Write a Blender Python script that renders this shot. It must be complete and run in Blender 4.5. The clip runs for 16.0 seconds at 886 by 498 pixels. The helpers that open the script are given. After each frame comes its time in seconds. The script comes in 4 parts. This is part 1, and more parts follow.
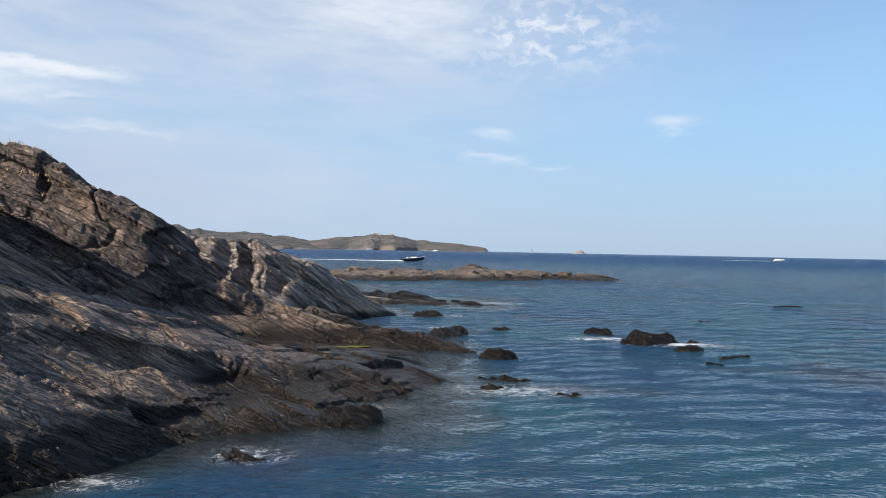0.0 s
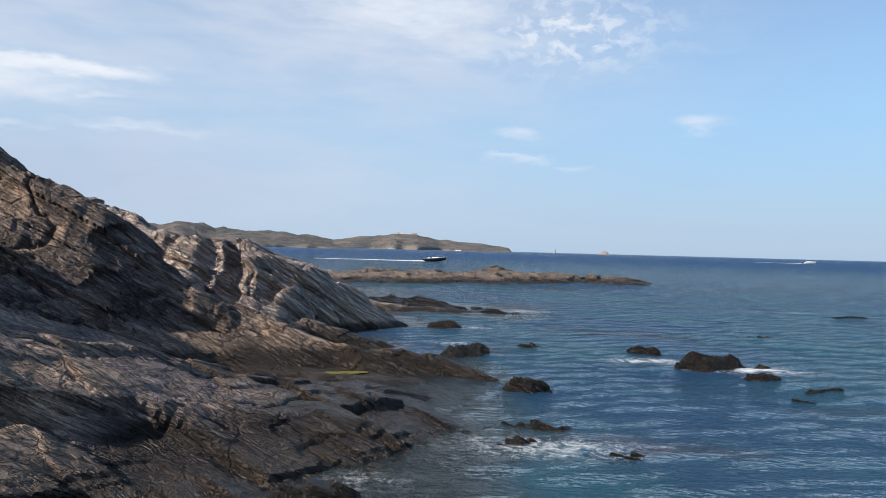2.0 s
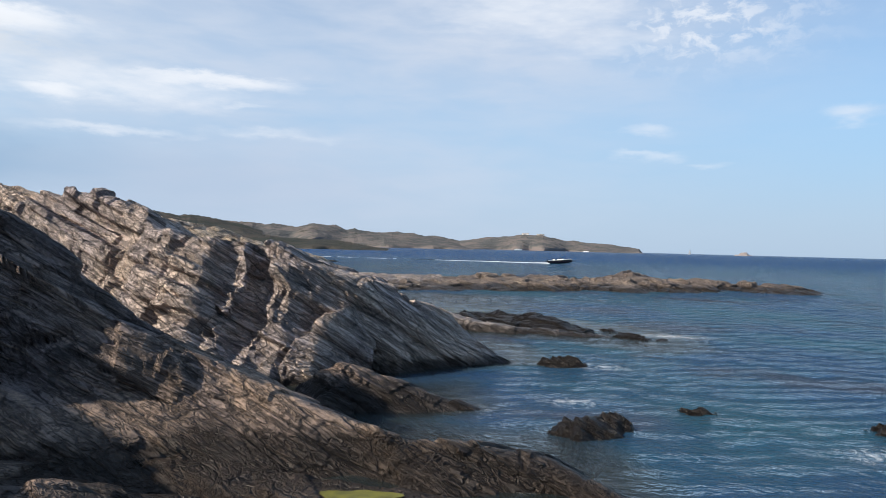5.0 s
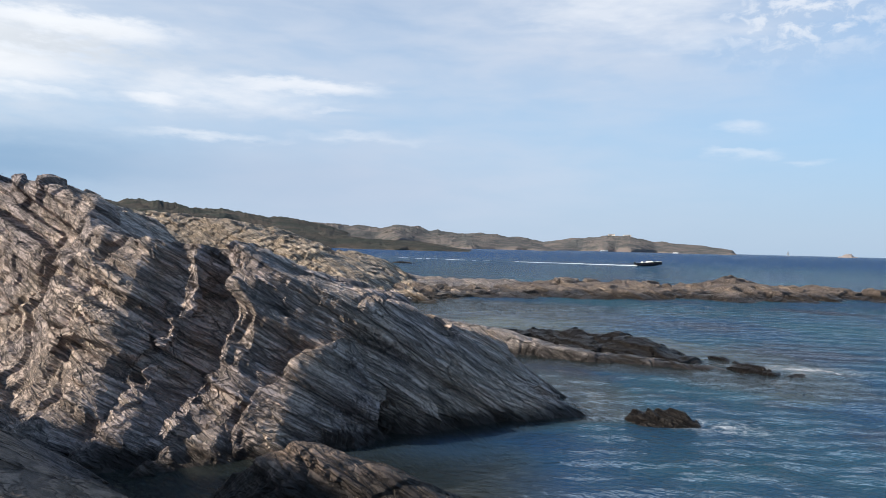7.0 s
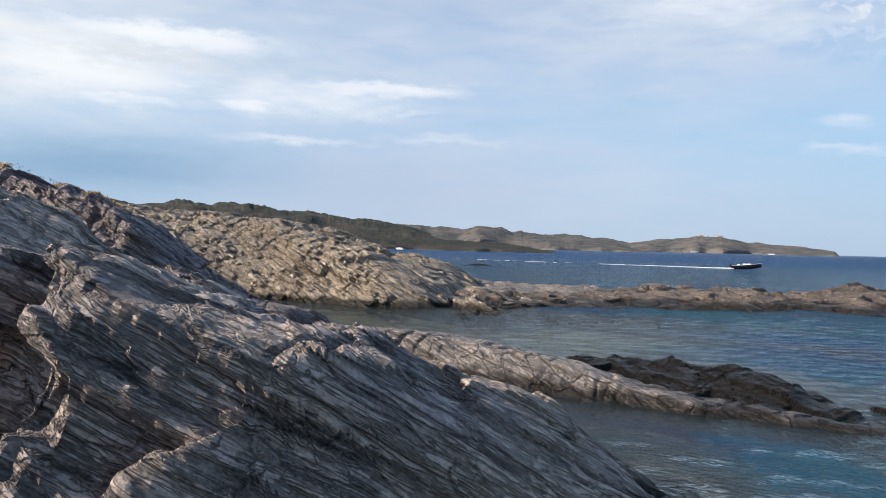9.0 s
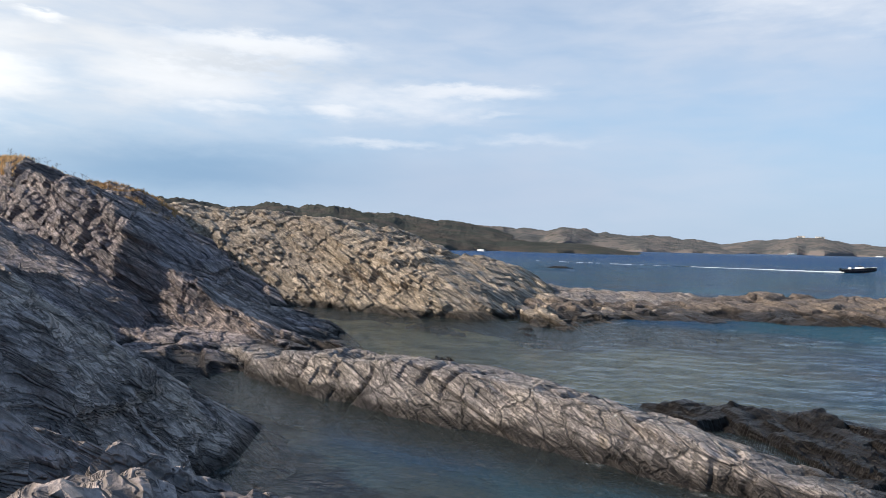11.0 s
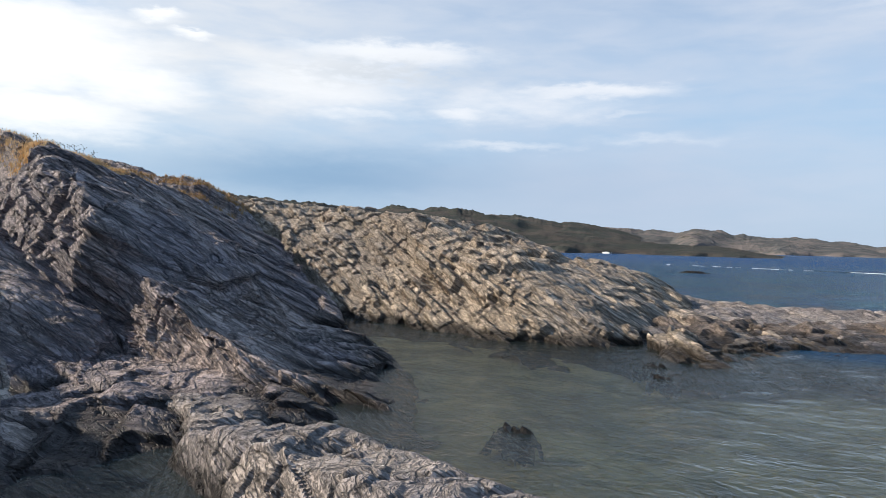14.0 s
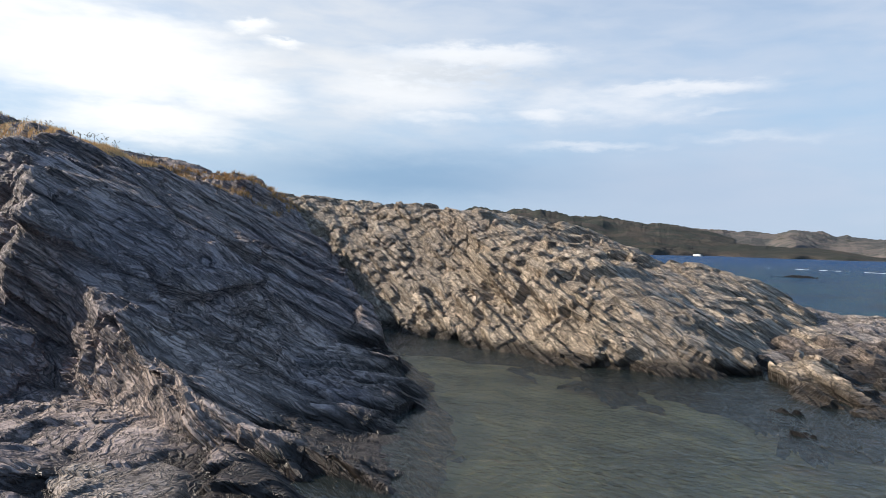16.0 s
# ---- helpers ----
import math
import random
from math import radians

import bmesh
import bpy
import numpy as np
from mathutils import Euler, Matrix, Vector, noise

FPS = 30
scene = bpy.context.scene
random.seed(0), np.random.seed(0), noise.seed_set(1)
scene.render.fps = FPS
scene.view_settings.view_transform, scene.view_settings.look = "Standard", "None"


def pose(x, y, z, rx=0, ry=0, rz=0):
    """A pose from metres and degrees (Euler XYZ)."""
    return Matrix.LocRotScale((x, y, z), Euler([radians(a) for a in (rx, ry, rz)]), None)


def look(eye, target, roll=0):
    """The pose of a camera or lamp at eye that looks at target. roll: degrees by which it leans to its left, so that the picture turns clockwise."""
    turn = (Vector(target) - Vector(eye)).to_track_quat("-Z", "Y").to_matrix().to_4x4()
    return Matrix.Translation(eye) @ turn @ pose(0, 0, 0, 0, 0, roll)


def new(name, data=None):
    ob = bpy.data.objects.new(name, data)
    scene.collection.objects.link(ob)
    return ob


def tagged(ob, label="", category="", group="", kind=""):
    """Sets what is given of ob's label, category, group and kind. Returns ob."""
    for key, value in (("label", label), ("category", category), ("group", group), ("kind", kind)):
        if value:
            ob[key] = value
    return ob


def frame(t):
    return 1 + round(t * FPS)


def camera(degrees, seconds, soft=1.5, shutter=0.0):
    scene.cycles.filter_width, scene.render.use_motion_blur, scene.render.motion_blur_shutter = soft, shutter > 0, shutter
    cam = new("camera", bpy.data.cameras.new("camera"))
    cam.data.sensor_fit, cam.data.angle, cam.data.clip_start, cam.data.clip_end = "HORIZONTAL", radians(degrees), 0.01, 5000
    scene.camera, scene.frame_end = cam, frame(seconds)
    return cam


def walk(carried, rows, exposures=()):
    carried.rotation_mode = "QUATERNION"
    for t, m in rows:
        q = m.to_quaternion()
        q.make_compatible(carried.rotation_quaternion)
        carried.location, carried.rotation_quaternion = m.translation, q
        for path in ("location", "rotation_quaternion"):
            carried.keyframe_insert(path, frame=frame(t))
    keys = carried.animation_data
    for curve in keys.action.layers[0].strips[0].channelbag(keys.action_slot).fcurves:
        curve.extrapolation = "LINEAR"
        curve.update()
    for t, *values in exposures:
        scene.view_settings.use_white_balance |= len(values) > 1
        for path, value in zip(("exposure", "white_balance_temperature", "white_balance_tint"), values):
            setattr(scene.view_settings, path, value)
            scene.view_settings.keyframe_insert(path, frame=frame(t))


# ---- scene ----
cam = camera(63.8, 16.0, 0.65)
METRES, EYE, TILT, LEAN, TURN = 45.0, 3.17, 0.1, -1.15, 0.0
ROWS = [
    (0.0, 0.0, 0.0, 0.0, 0.0, 0.0, 0.0),
    (0.5, 0.0012, 0.0185, 0.0013, 0.03, -0.02, -0.2),
    (1.0, 0.0022, 0.0409, 0.0019, 0.04, -0.04, -0.3),
    (1.5, 0.0029, 0.0663, 0.0022, 0.34, -0.04, -0.39),
    (2.0, 0.0039, 0.0938, 0.0021, 1.84, -0.03, -0.37),
    (2.5, 0.0048, 0.1231, 0.0023, 3.58, -0.02, -0.41),
    (3.0, 0.0056, 0.154, 0.0023, 5.25, 0.0, -0.42),
    (3.5, 0.006, 0.186, 0.0028, 6.92, 0.0, -0.4),
    (4.0, 0.0059, 0.2183, 0.0033, 8.6, 0.03, -0.37),
    (4.5, 0.0054, 0.2509, 0.0043, 10.29, 0.01, -0.35),
    (7.0, -0.0068, 0.421, 0.0072, 18.69, 0.03, -0.39),
    (7.5, -0.0122, 0.4562, 0.0076, 20.34, 0.05, -0.41),
    (8.0, -0.018, 0.4909, 0.008, 22.0, 0.05, -0.4),
    (8.5, -0.0245, 0.5252, 0.0083, 23.68, 0.07, -0.36),
    (9.0, -0.0318, 0.5587, 0.0087, 25.36, 0.09, -0.37),
    (11.5, -0.0821, 0.7162, 0.0093, 33.7, 0.19, -0.47),
    (12.0, -0.0946, 0.7454, 0.0094, 35.35, 0.21, -0.51),
    (12.5, -0.1077, 0.7739, 0.0094, 36.99, 0.23, -0.54),
    (13.0, -0.1216, 0.802, 0.0094, 38.65, 0.25, -0.58),
    (13.5, -0.1362, 0.8293, 0.0095, 40.32, 0.26, -0.6),
    (14.0, -0.1512, 0.8557, 0.0096, 41.98, 0.26, -0.64),
    (14.5, -0.1668, 0.8815, 0.0096, 43.66, 0.28, -0.67),
    (15.0, -0.1829, 0.9061, 0.0097, 45.31, 0.29, -0.69),
    (15.5, -0.1993, 0.93, 0.0096, 46.99, 0.31, -0.71),
    (16.0, -0.2162, 0.9531, 0.0098, 48.66, 0.34, -0.72),
]
walk(cam, [(t, pose(0, 0, EYE, TILT, LEAN, TURN) @ pose(METRES * x, METRES * y, METRES * z, 90 + pitch, roll, yaw)) for t, x, y, z, yaw, pitch, roll in ROWS])

# ---- light ----
SUN = Vector((-0.70, -0.53, 0.505)).normalized()
SUN_UP, SUN_ROUND = math.asin(SUN.z), math.atan2(SUN.x, SUN.y)
sun = new("sun", bpy.data.lights.new("sun", "SUN"))
sun.data.energy, sun.data.angle, sun.data.color = 5.0, radians(0.6), (1.0, 0.89, 0.74)
sun.matrix_world = look(SUN * 50, (0, 0, 0))
scene.view_settings.exposure = 0.5


class Tree:
    """A node tree with shortcuts for the nodes that the materials share."""

    def __init__(self, tree):
        self.tree, self.nodes, self.links = tree, tree.nodes, tree.links
        self.nodes.clear()

    def add(self, kind, operation="", blend_type="", interpolation_type="", attribute_name=""):
        node = self.nodes.new("ShaderNode" + kind)
        if operation:
            node.operation = operation
        if blend_type:
            node.blend_type = blend_type
        if interpolation_type:
            node.interpolation_type = interpolation_type
        if attribute_name:
            node.attribute_name = attribute_name
        return node

    def put(self, socket, value):
        if isinstance(value, bpy.types.NodeSocket):
            self.links.new(value, socket)
        else:
            socket.default_value = value

    def math(self, op, a, b=0.0, c=0.0):
        node = self.add("Math", operation=op)
        for socket, value in zip(node.inputs, (a, b, c)):
            self.put(socket, value)
        return node.outputs[0]

    def vec(self, op, a, b=(0, 0, 0)):
        node = self.add("VectorMath", operation=op)
        self.put(node.inputs[0], a), self.put(node.inputs[1], b)
        return node.outputs["Value"] if op in ("DOT_PRODUCT", "LENGTH") else node.outputs[0]

    def xyz(self, x, y, z):
        node = self.add("CombineXYZ")
        for socket, value in zip(node.inputs, (x, y, z)):
            self.put(socket, value)
        return node.outputs[0]

    def split(self, v):
        node = self.add("SeparateXYZ")
        self.put(node.inputs[0], v)
        return node.outputs

    def noise(self, v, scale=1.0, detail=4.0, rough=0.55, twist=0.0):
        node = self.add("TexNoise")
        self.put(node.inputs["Vector"], v)
        for key, value in (("Scale", scale), ("Detail", detail), ("Roughness", rough), ("Distortion", twist)):
            self.put(node.inputs[key], value)
        return node.outputs["Fac"]

    def ramp(self, value, lo, hi, a=0.0, b=1.0, smooth=True):
        node = self.add("MapRange", interpolation_type="SMOOTHSTEP" if smooth else "LINEAR")
        for socket, v in zip(node.inputs, (value, lo, hi, a, b)):
            self.put(socket, v)
        return node.outputs[0]

    def mix(self, fac, a, b, how="MIX"):
        node = self.add("MixRGB", blend_type=how)
        self.put(node.inputs[0], fac)
        for socket, value in zip(node.inputs[1:], (a, b)):
            self.put(socket, value if isinstance(value, bpy.types.NodeSocket) else (*value, 1))
        return node.outputs[0]

    def place(self):
        return self.add("NewGeometry").outputs["Position"]


def material(name):
    made = bpy.data.materials.new(name)
    made.use_nodes = True
    return made, Tree(made.node_tree)


def finish(t, colour, rough=0.7, bump=None, depth=0.02, metal=0.0, gloss=0.5):
    out, shade = t.add("OutputMaterial"), t.add("BsdfPrincipled")
    t.put(shade.inputs["Base Color"], colour if isinstance(colour, bpy.types.NodeSocket) else (*colour, 1))
    t.put(shade.inputs["Roughness"], rough), t.put(shade.inputs["Metallic"], metal)
    t.put(shade.inputs["Specular IOR Level"], gloss)
    if bump is not None:
        b = t.add("Bump")
        t.put(b.inputs["Height"], bump), t.put(b.inputs["Distance"], depth)
        t.links.new(b.outputs[0], shade.inputs["Normal"])
    t.links.new(shade.outputs[0], out.inputs[0])
    return shade


# ---- sky ----
world = bpy.data.worlds.new("world")
scene.world = world
world.use_nodes = True
t = Tree(world.node_tree)
sky = t.add("TexSky")
sky.sky_type, sky.sun_disc, sky.sun_elevation, sky.sun_rotation = "NISHITA", False, SUN_UP, SUN_ROUND
sky.air_density, sky.dust_density, sky.ozone_density = 1.0, 0.8, 1.6
way = t.add("TexCoord").outputs["Generated"]
wx, wy, wz = t.split(way)
round_ = t.math("MULTIPLY", t.math("ARCTAN2", t.math("MULTIPLY", wx, -1.0), wy), 57.2958)
up = t.math("MULTIPLY", t.math("ARCSINE", wz), 57.2958)
flat = t.xyz(t.math("MULTIPLY", round_, 0.10), t.math("MULTIPLY", up, 0.34), 0.0)
bend = t.math("SUBTRACT", t.noise(flat, 1.1, 4.0, 0.55), 0.5)
lift = t.math("SUBTRACT", t.noise(t.vec("ADD", flat, (7.3, 2.9, 0.0)), 1.4, 5.0, 0.6), 0.5)
fray = t.math("SUBTRACT", t.noise(t.xyz(t.math("MULTIPLY", round_, 0.35), up, 3.0), 0.9, 5.0, 0.6), 0.5)
turn_ = t.math("ADD", round_, t.math("MULTIPLY", bend, 5.0))
rise_ = t.math("ADD", up, t.math("ADD", t.math("MULTIPLY", lift, 1.6), t.math("MULTIPLY", fray, 1.3)))


def bank(bearing, height, wide, tall, strength, crisp=1.0):
    """A bank of cloud round a bearing and a height, in degrees; crisp below 1 sharpens its upper edge."""
    a = t.math("POWER", t.math("ABSOLUTE", t.math("DIVIDE", t.math("SUBTRACT", turn_, bearing), wide)), 2.0)
    d = t.math("SUBTRACT", rise_, height)
    d = t.math("DIVIDE", d, t.ramp(d, -0.2, 0.2, tall, tall * crisp))
    b = t.math("POWER", t.math("ABSOLUTE", d), 2.0)
    return t.math("MULTIPLY", t.math("EXPONENT", t.math("MULTIPLY", t.math("ADD", a, b), -1.0)), strength)


def together(banks):
    total = 0.0
    for one in banks:
        total = t.math("MAXIMUM", bank(*one), total)
    return total


streaks = t.noise(t.vec("MULTIPLY", flat, (1.0, 1.2, 1.0)), 1.4, 6.0, 0.52, 0.3)
curds = t.noise(flat, 5.5, 6.0, 0.55, 0.2)
veil = together([(10, 18, 24, 11, 0.95), (33, 14, 26, 10, 0.82), (60, 22, 36, 13, 1.0), (58, 13, 30, 8, 1.0), (22, 6, 26, 6.0, 0.75), (-4, 9.5, 5, 0.8, 0.4), (48, 9.0, 22, 2.0, 0.5), (-18, 10, 3, 0.7, 0.35), (150, 30, 90, 20, 0.45), (-110, 35, 60, 14, 0.35)])
# the long lens-shaped cloud and its low shreds, the thin streak beside it, the bright field round the sun, small wisps
body = together([(47, 14.9, 8.5, 1.5, 1.2, 0.55), (54, 12.6, 5.5, 2.3, 0.9, 0.6), (49, 10.2, 7, 1.0, 0.75, 0.6), (51, 12.4, 12, 3.2, 0.84), (36, 11.2, 11, 2.0, 0.76)]
                + [(31, 12.2, 8, 1.1, 1.0, 0.5), (35, 11.0, 8, 1.5, 0.72, 0.6), (41, 10.5, 3.5, 1.2, 0.95, 0.6), (37, 7.9, 8, 0.5, 0.68), (26, 8.4, 9, 0.6, 0.52), (28.5, 10.5, 4, 0.4, 0.6)]
                + [(74, 13, 11, 4.5, 1.3, 0.8), (72, 8.6, 9, 2.2, 1.1, 0.7), (66, 11.3, 7, 2.6, 1.1, 0.6), (64.5, 16.1, 2.2, 0.9, 1.1, 0.5), (61.3, 15.2, 1.8, 0.6, 1.0, 0.5), (84, 18, 12, 8, 1.2)]
                + [(5, 18.5, 11, 3.2, 0.72), (-1, 15.8, 8, 1.8, 0.55), (-3.3, 9.4, 3.6, 0.7, 0.6), (-3.7, 7.6, 3.6, 0.7, 0.6, 0.6), (-17.4, 9.9, 2.6, 0.9, 0.62), (-8, 6.7, 2, 0.4, 0.5)])
flock = t.math("MULTIPLY", bank(-7.5, 17.0, 6.5, 2.5, 1.0), t.ramp(t.noise(t.xyz(t.math("MULTIPLY", round_, 0.62), up, 0.0), 1.0, 5.0, 0.6, 0.4), 0.43, 0.64, 0.0, 0.75))
thin = t.math("MULTIPLY", t.math("MULTIPLY", veil, t.ramp(up, 22.0, 42.0, 1.0, 0.25)), t.ramp(streaks, 0.25, 0.70, 0.62, 1.0))
thick = t.math("MULTIPLY", t.ramp(t.math("ADD", body, t.math("ADD", t.math("MULTIPLY", streaks, 0.45), t.math("MULTIPLY", curds, 0.35))), 0.62, 1.50), 0.95)
thick = t.math("MAXIMUM", thick, flock)
colour = t.mix(1.0, sky.outputs[0], (0.092, 0.098, 0.110), "MULTIPLY")
colour = t.mix(t.ramp(up, 24.0, 0.0, 0.25, 0.93), colour, t.mix(t.ramp(up, 0.0, 11.0), (0.315, 0.42, 0.55), (0.245, 0.43, 0.625)))
colour = t.mix(thin, colour, t.mix(t.ramp(round_, 25.0, 70.0), (0.45, 0.505, 0.60), (0.60, 0.62, 0.645)))
colour = t.mix(bank(51, 5.2, 14, 2.2, 0.9), colour, (0.185, 0.305, 0.455))
colour = t.mix(bank(30, 4.5, 15, 4.0, 0.6), colour, (0.34, 0.41, 0.53))
colour = t.mix(thick, colour, t.mix(t.ramp(round_, 30.0, 75.0), (0.62, 0.65, 0.70), (0.76, 0.77, 0.775)))
colour = t.mix(t.math("MULTIPLY", bank(48, 13.2, 7.5, 1.1, 0.75), t.ramp(curds, 0.30, 0.6)), colour, (0.47, 0.51, 0.56))
back = t.add("Background")
t.links.new(colour, back.inputs[0])
t.links.new(back.outputs[0], t.add("OutputWorld").inputs[0])
# ---- materials ----
BED = (0.48, 0.36)  # fall of the beds to the east and to the north


def rock_material(name, tan, grey, dark, tidal=0.50, droppings=False, size=1.0, streaky=1.0, blocky=0.5):
    tan, grey = ((1.06 * c[0], 0.97 * c[1], 0.98 * c[2]) for c in (tan, grey))
    made, t = material(name)
    p = t.vec("MULTIPLY", t.place(), (1 / size, 1 / size, 1 / size))
    x, y, z = t.split(p)
    w = t.math("ADD", z, t.math("ADD", t.math("MULTIPLY", x, BED[0]), t.math("MULTIPLY", y, BED[1])))
    w = t.math("ADD", w, t.math("MULTIPLY", t.noise(p, 0.5, 2.0, 0.5), 0.22))
    along = t.math("SUBTRACT", t.math("MULTIPLY", x, 0.80), t.math("MULTIPLY", y, 0.60))
    down = t.math("ADD", t.math("MULTIPLY", x, 0.60), t.math("MULTIPLY", y, 0.80))

    def stretched(a, b, c, detail=5.0, twist=0.3):
        return t.noise(t.xyz(t.math("MULTIPLY", along, a), t.math("MULTIPLY", down, b), t.math("MULTIPLY", w, c)), 1.0, detail, 0.62, twist)

    def seams(n, wide):
        """Thin lines where a noise passes its middle: 0 in a seam, 1 beside it."""
        return t.ramp(t.math("ABSOLUTE", t.math("SUBTRACT", n, 0.5)), 0.0, wide)

    bands, fine, streak = stretched(0.9, 0.4, 7.0), stretched(10.0, 1.6, 18.0), stretched(5.0, 0.35, 2.6)
    beds, joints, splits = stretched(0.7, 0.5, 4.2, 3.0, 0.2), stretched(1.3, 0.9, 1.8, 4.0, 0.3), stretched(2.6, 0.25, 5.0, 4.0, 0.2)
    grain = t.noise(p, 22.0, 7.0, 0.72)
    # joints that part the beds into blocks, warped and of two sizes
    warp = t.math("MULTIPLY", t.noise(p, 1.4, 4.0, 0.6), 0.7)

    def blocks(a, b, c):
        cell = t.add("TexVoronoi")
        cell.feature = "DISTANCE_TO_EDGE"
        t.put(cell.inputs["Vector"], t.xyz(t.math("ADD", t.math("MULTIPLY", along, a), warp), t.math("ADD", t.math("MULTIPLY", down, b), warp), t.math("MULTIPLY", w, c)))
        t.put(cell.inputs["Scale"], 1.0)
        return cell.outputs["Distance"]

    broken = t.math("MULTIPLY", t.ramp(blocks(1.1, 0.55, 2.6), 0.0, 0.05), t.ramp(blocks(2.4, 1.3, 5.0), 0.0, 0.05, 0.78, 1.0))
    patch = t.noise(p, 0.35, 6.0, 0.62, 0.6)
    spots = stretched(3.2, 1.3, 6.0, 7.0, 0.2)
    colour = t.mix(t.ramp(patch, 0.38, 0.64), grey, tan)
    colour = t.mix(t.math("MULTIPLY", t.ramp(bands, 0.56, 0.68), 0.7), colour, tan)
    colour = t.mix(t.math("MULTIPLY", t.ramp(bands, 0.45, 0.33), 0.55), colour, dark)
    colour = t.mix(t.math("MULTIPLY", t.ramp(streak, 0.45, 0.35), 0.55), colour, dark)
    colour = t.mix(t.math("MULTIPLY", t.ramp(spots, 0.56, 0.70), 0.45), colour, tuple(1.15 * c + 0.01 for c in tan))
    colour = t.mix(t.math("MULTIPLY", t.ramp(spots, 0.42, 0.32), 0.42), colour, dark)
    lichen = t.math("MULTIPLY", t.ramp(t.noise(p, 0.8, 7.0, 0.7, 0.3), 0.60, 0.72), 0.3)
    colour = t.mix(lichen, colour, (0.85 * tan[0], 0.75 * tan[1], 0.45 * tan[2]))
    lines = t.math("MULTIPLY", t.math("MULTIPLY", seams(beds, 0.035), seams(joints, 0.016)), t.math("MULTIPLY", seams(splits, 0.03), seams(bands, 0.02)))
    colour = t.mix(t.math("MULTIPLY", t.math("SUBTRACT", 1.0, lines), 0.5), colour, dark)
    colour = t.mix(t.math("MULTIPLY", t.math("SUBTRACT", 1.0, broken), blocky), colour, dark)
    colour = t.mix(0.85 * streaky, colour, t.mix(t.ramp(fine, 0.34, 0.66), (0.72, 0.72, 0.73), (1.28, 1.28, 1.26)), "MULTIPLY")
    colour = t.mix(0.75, colour, t.mix(t.ramp(grain, 0.32, 0.68), (0.66, 0.66, 0.66), (1.34, 1.34, 1.34)), "MULTIPLY")
    if droppings:
        white = t.math("MULTIPLY", t.ramp(t.noise(t.vec("MULTIPLY", p, (1.0, 1.0, 0.6)), 2.4, 6.0, 0.7, 1.0), 0.64, 0.68), t.ramp(z, 0.55 / size, 0.8 / size))
        colour = t.mix(t.math("MULTIPLY", white, 0.8), colour, (0.72, 0.70, 0.66))
    # black tidal crust near the water
    wet = t.ramp(t.math("ADD", t.math("MULTIPLY", z, size), t.math("MULTIPLY", t.noise(p, 1.3, 5.0, 0.6), -0.60)), tidal - 0.18, tidal - 0.48)
    colour = t.mix(t.math("MULTIPLY", wet, 0.88), colour, (0.016, 0.013, 0.011))
    height = t.math("ADD", t.math("MULTIPLY", fine, 0.36 * streaky), t.math("ADD", t.math("MULTIPLY", grain, 0.34), t.math("ADD", t.math("MULTIPLY", bands, 0.8), t.math("ADD", t.math("MULTIPLY", lines, 0.6), t.math("MULTIPLY", broken, 1.0 * blocky)))))
    finish(t, colour, t.ramp(wet, 0.0, 1.0, 0.70, 0.38), height, 0.09 * size, gloss=0.28)
    return made


SCHIST = rock_material("weathered_schist", (0.54, 0.47, 0.385), (0.375, 0.343, 0.328), (0.036, 0.033, 0.032), 0.28, size=1.2, streaky=0.45)
REEF_ROCK = rock_material("brown_reef_rock", (0.31, 0.265, 0.21), (0.185, 0.165, 0.15), (0.034, 0.030, 0.027), 0.45)
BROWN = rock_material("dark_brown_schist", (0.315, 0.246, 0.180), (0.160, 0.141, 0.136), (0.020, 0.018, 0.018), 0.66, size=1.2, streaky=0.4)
SLATE = rock_material("slate_grey_schist", (0.45, 0.395, 0.355), (0.28, 0.258, 0.268), (0.026, 0.025, 0.029), 0.45, size=1.3, streaky=0.55)
PALE = rock_material("pale_schist", (0.56, 0.49, 0.365), (0.44, 0.395, 0.315), (0.060, 0.050, 0.042), 0.35, size=1.6, streaky=0.4, blocky=0.45)
RIB = rock_material("cracked_grey_schist", (0.44, 0.41, 0.36), (0.31, 0.298, 0.288), (0.045, 0.042, 0.041), 0.30, True, streaky=0.3, blocky=0.6)
DARK = rock_material("dark_wet_rock", (0.020, 0.015, 0.013), (0.014, 0.012, 0.012), (0.006, 0.005, 0.005), 0.8)


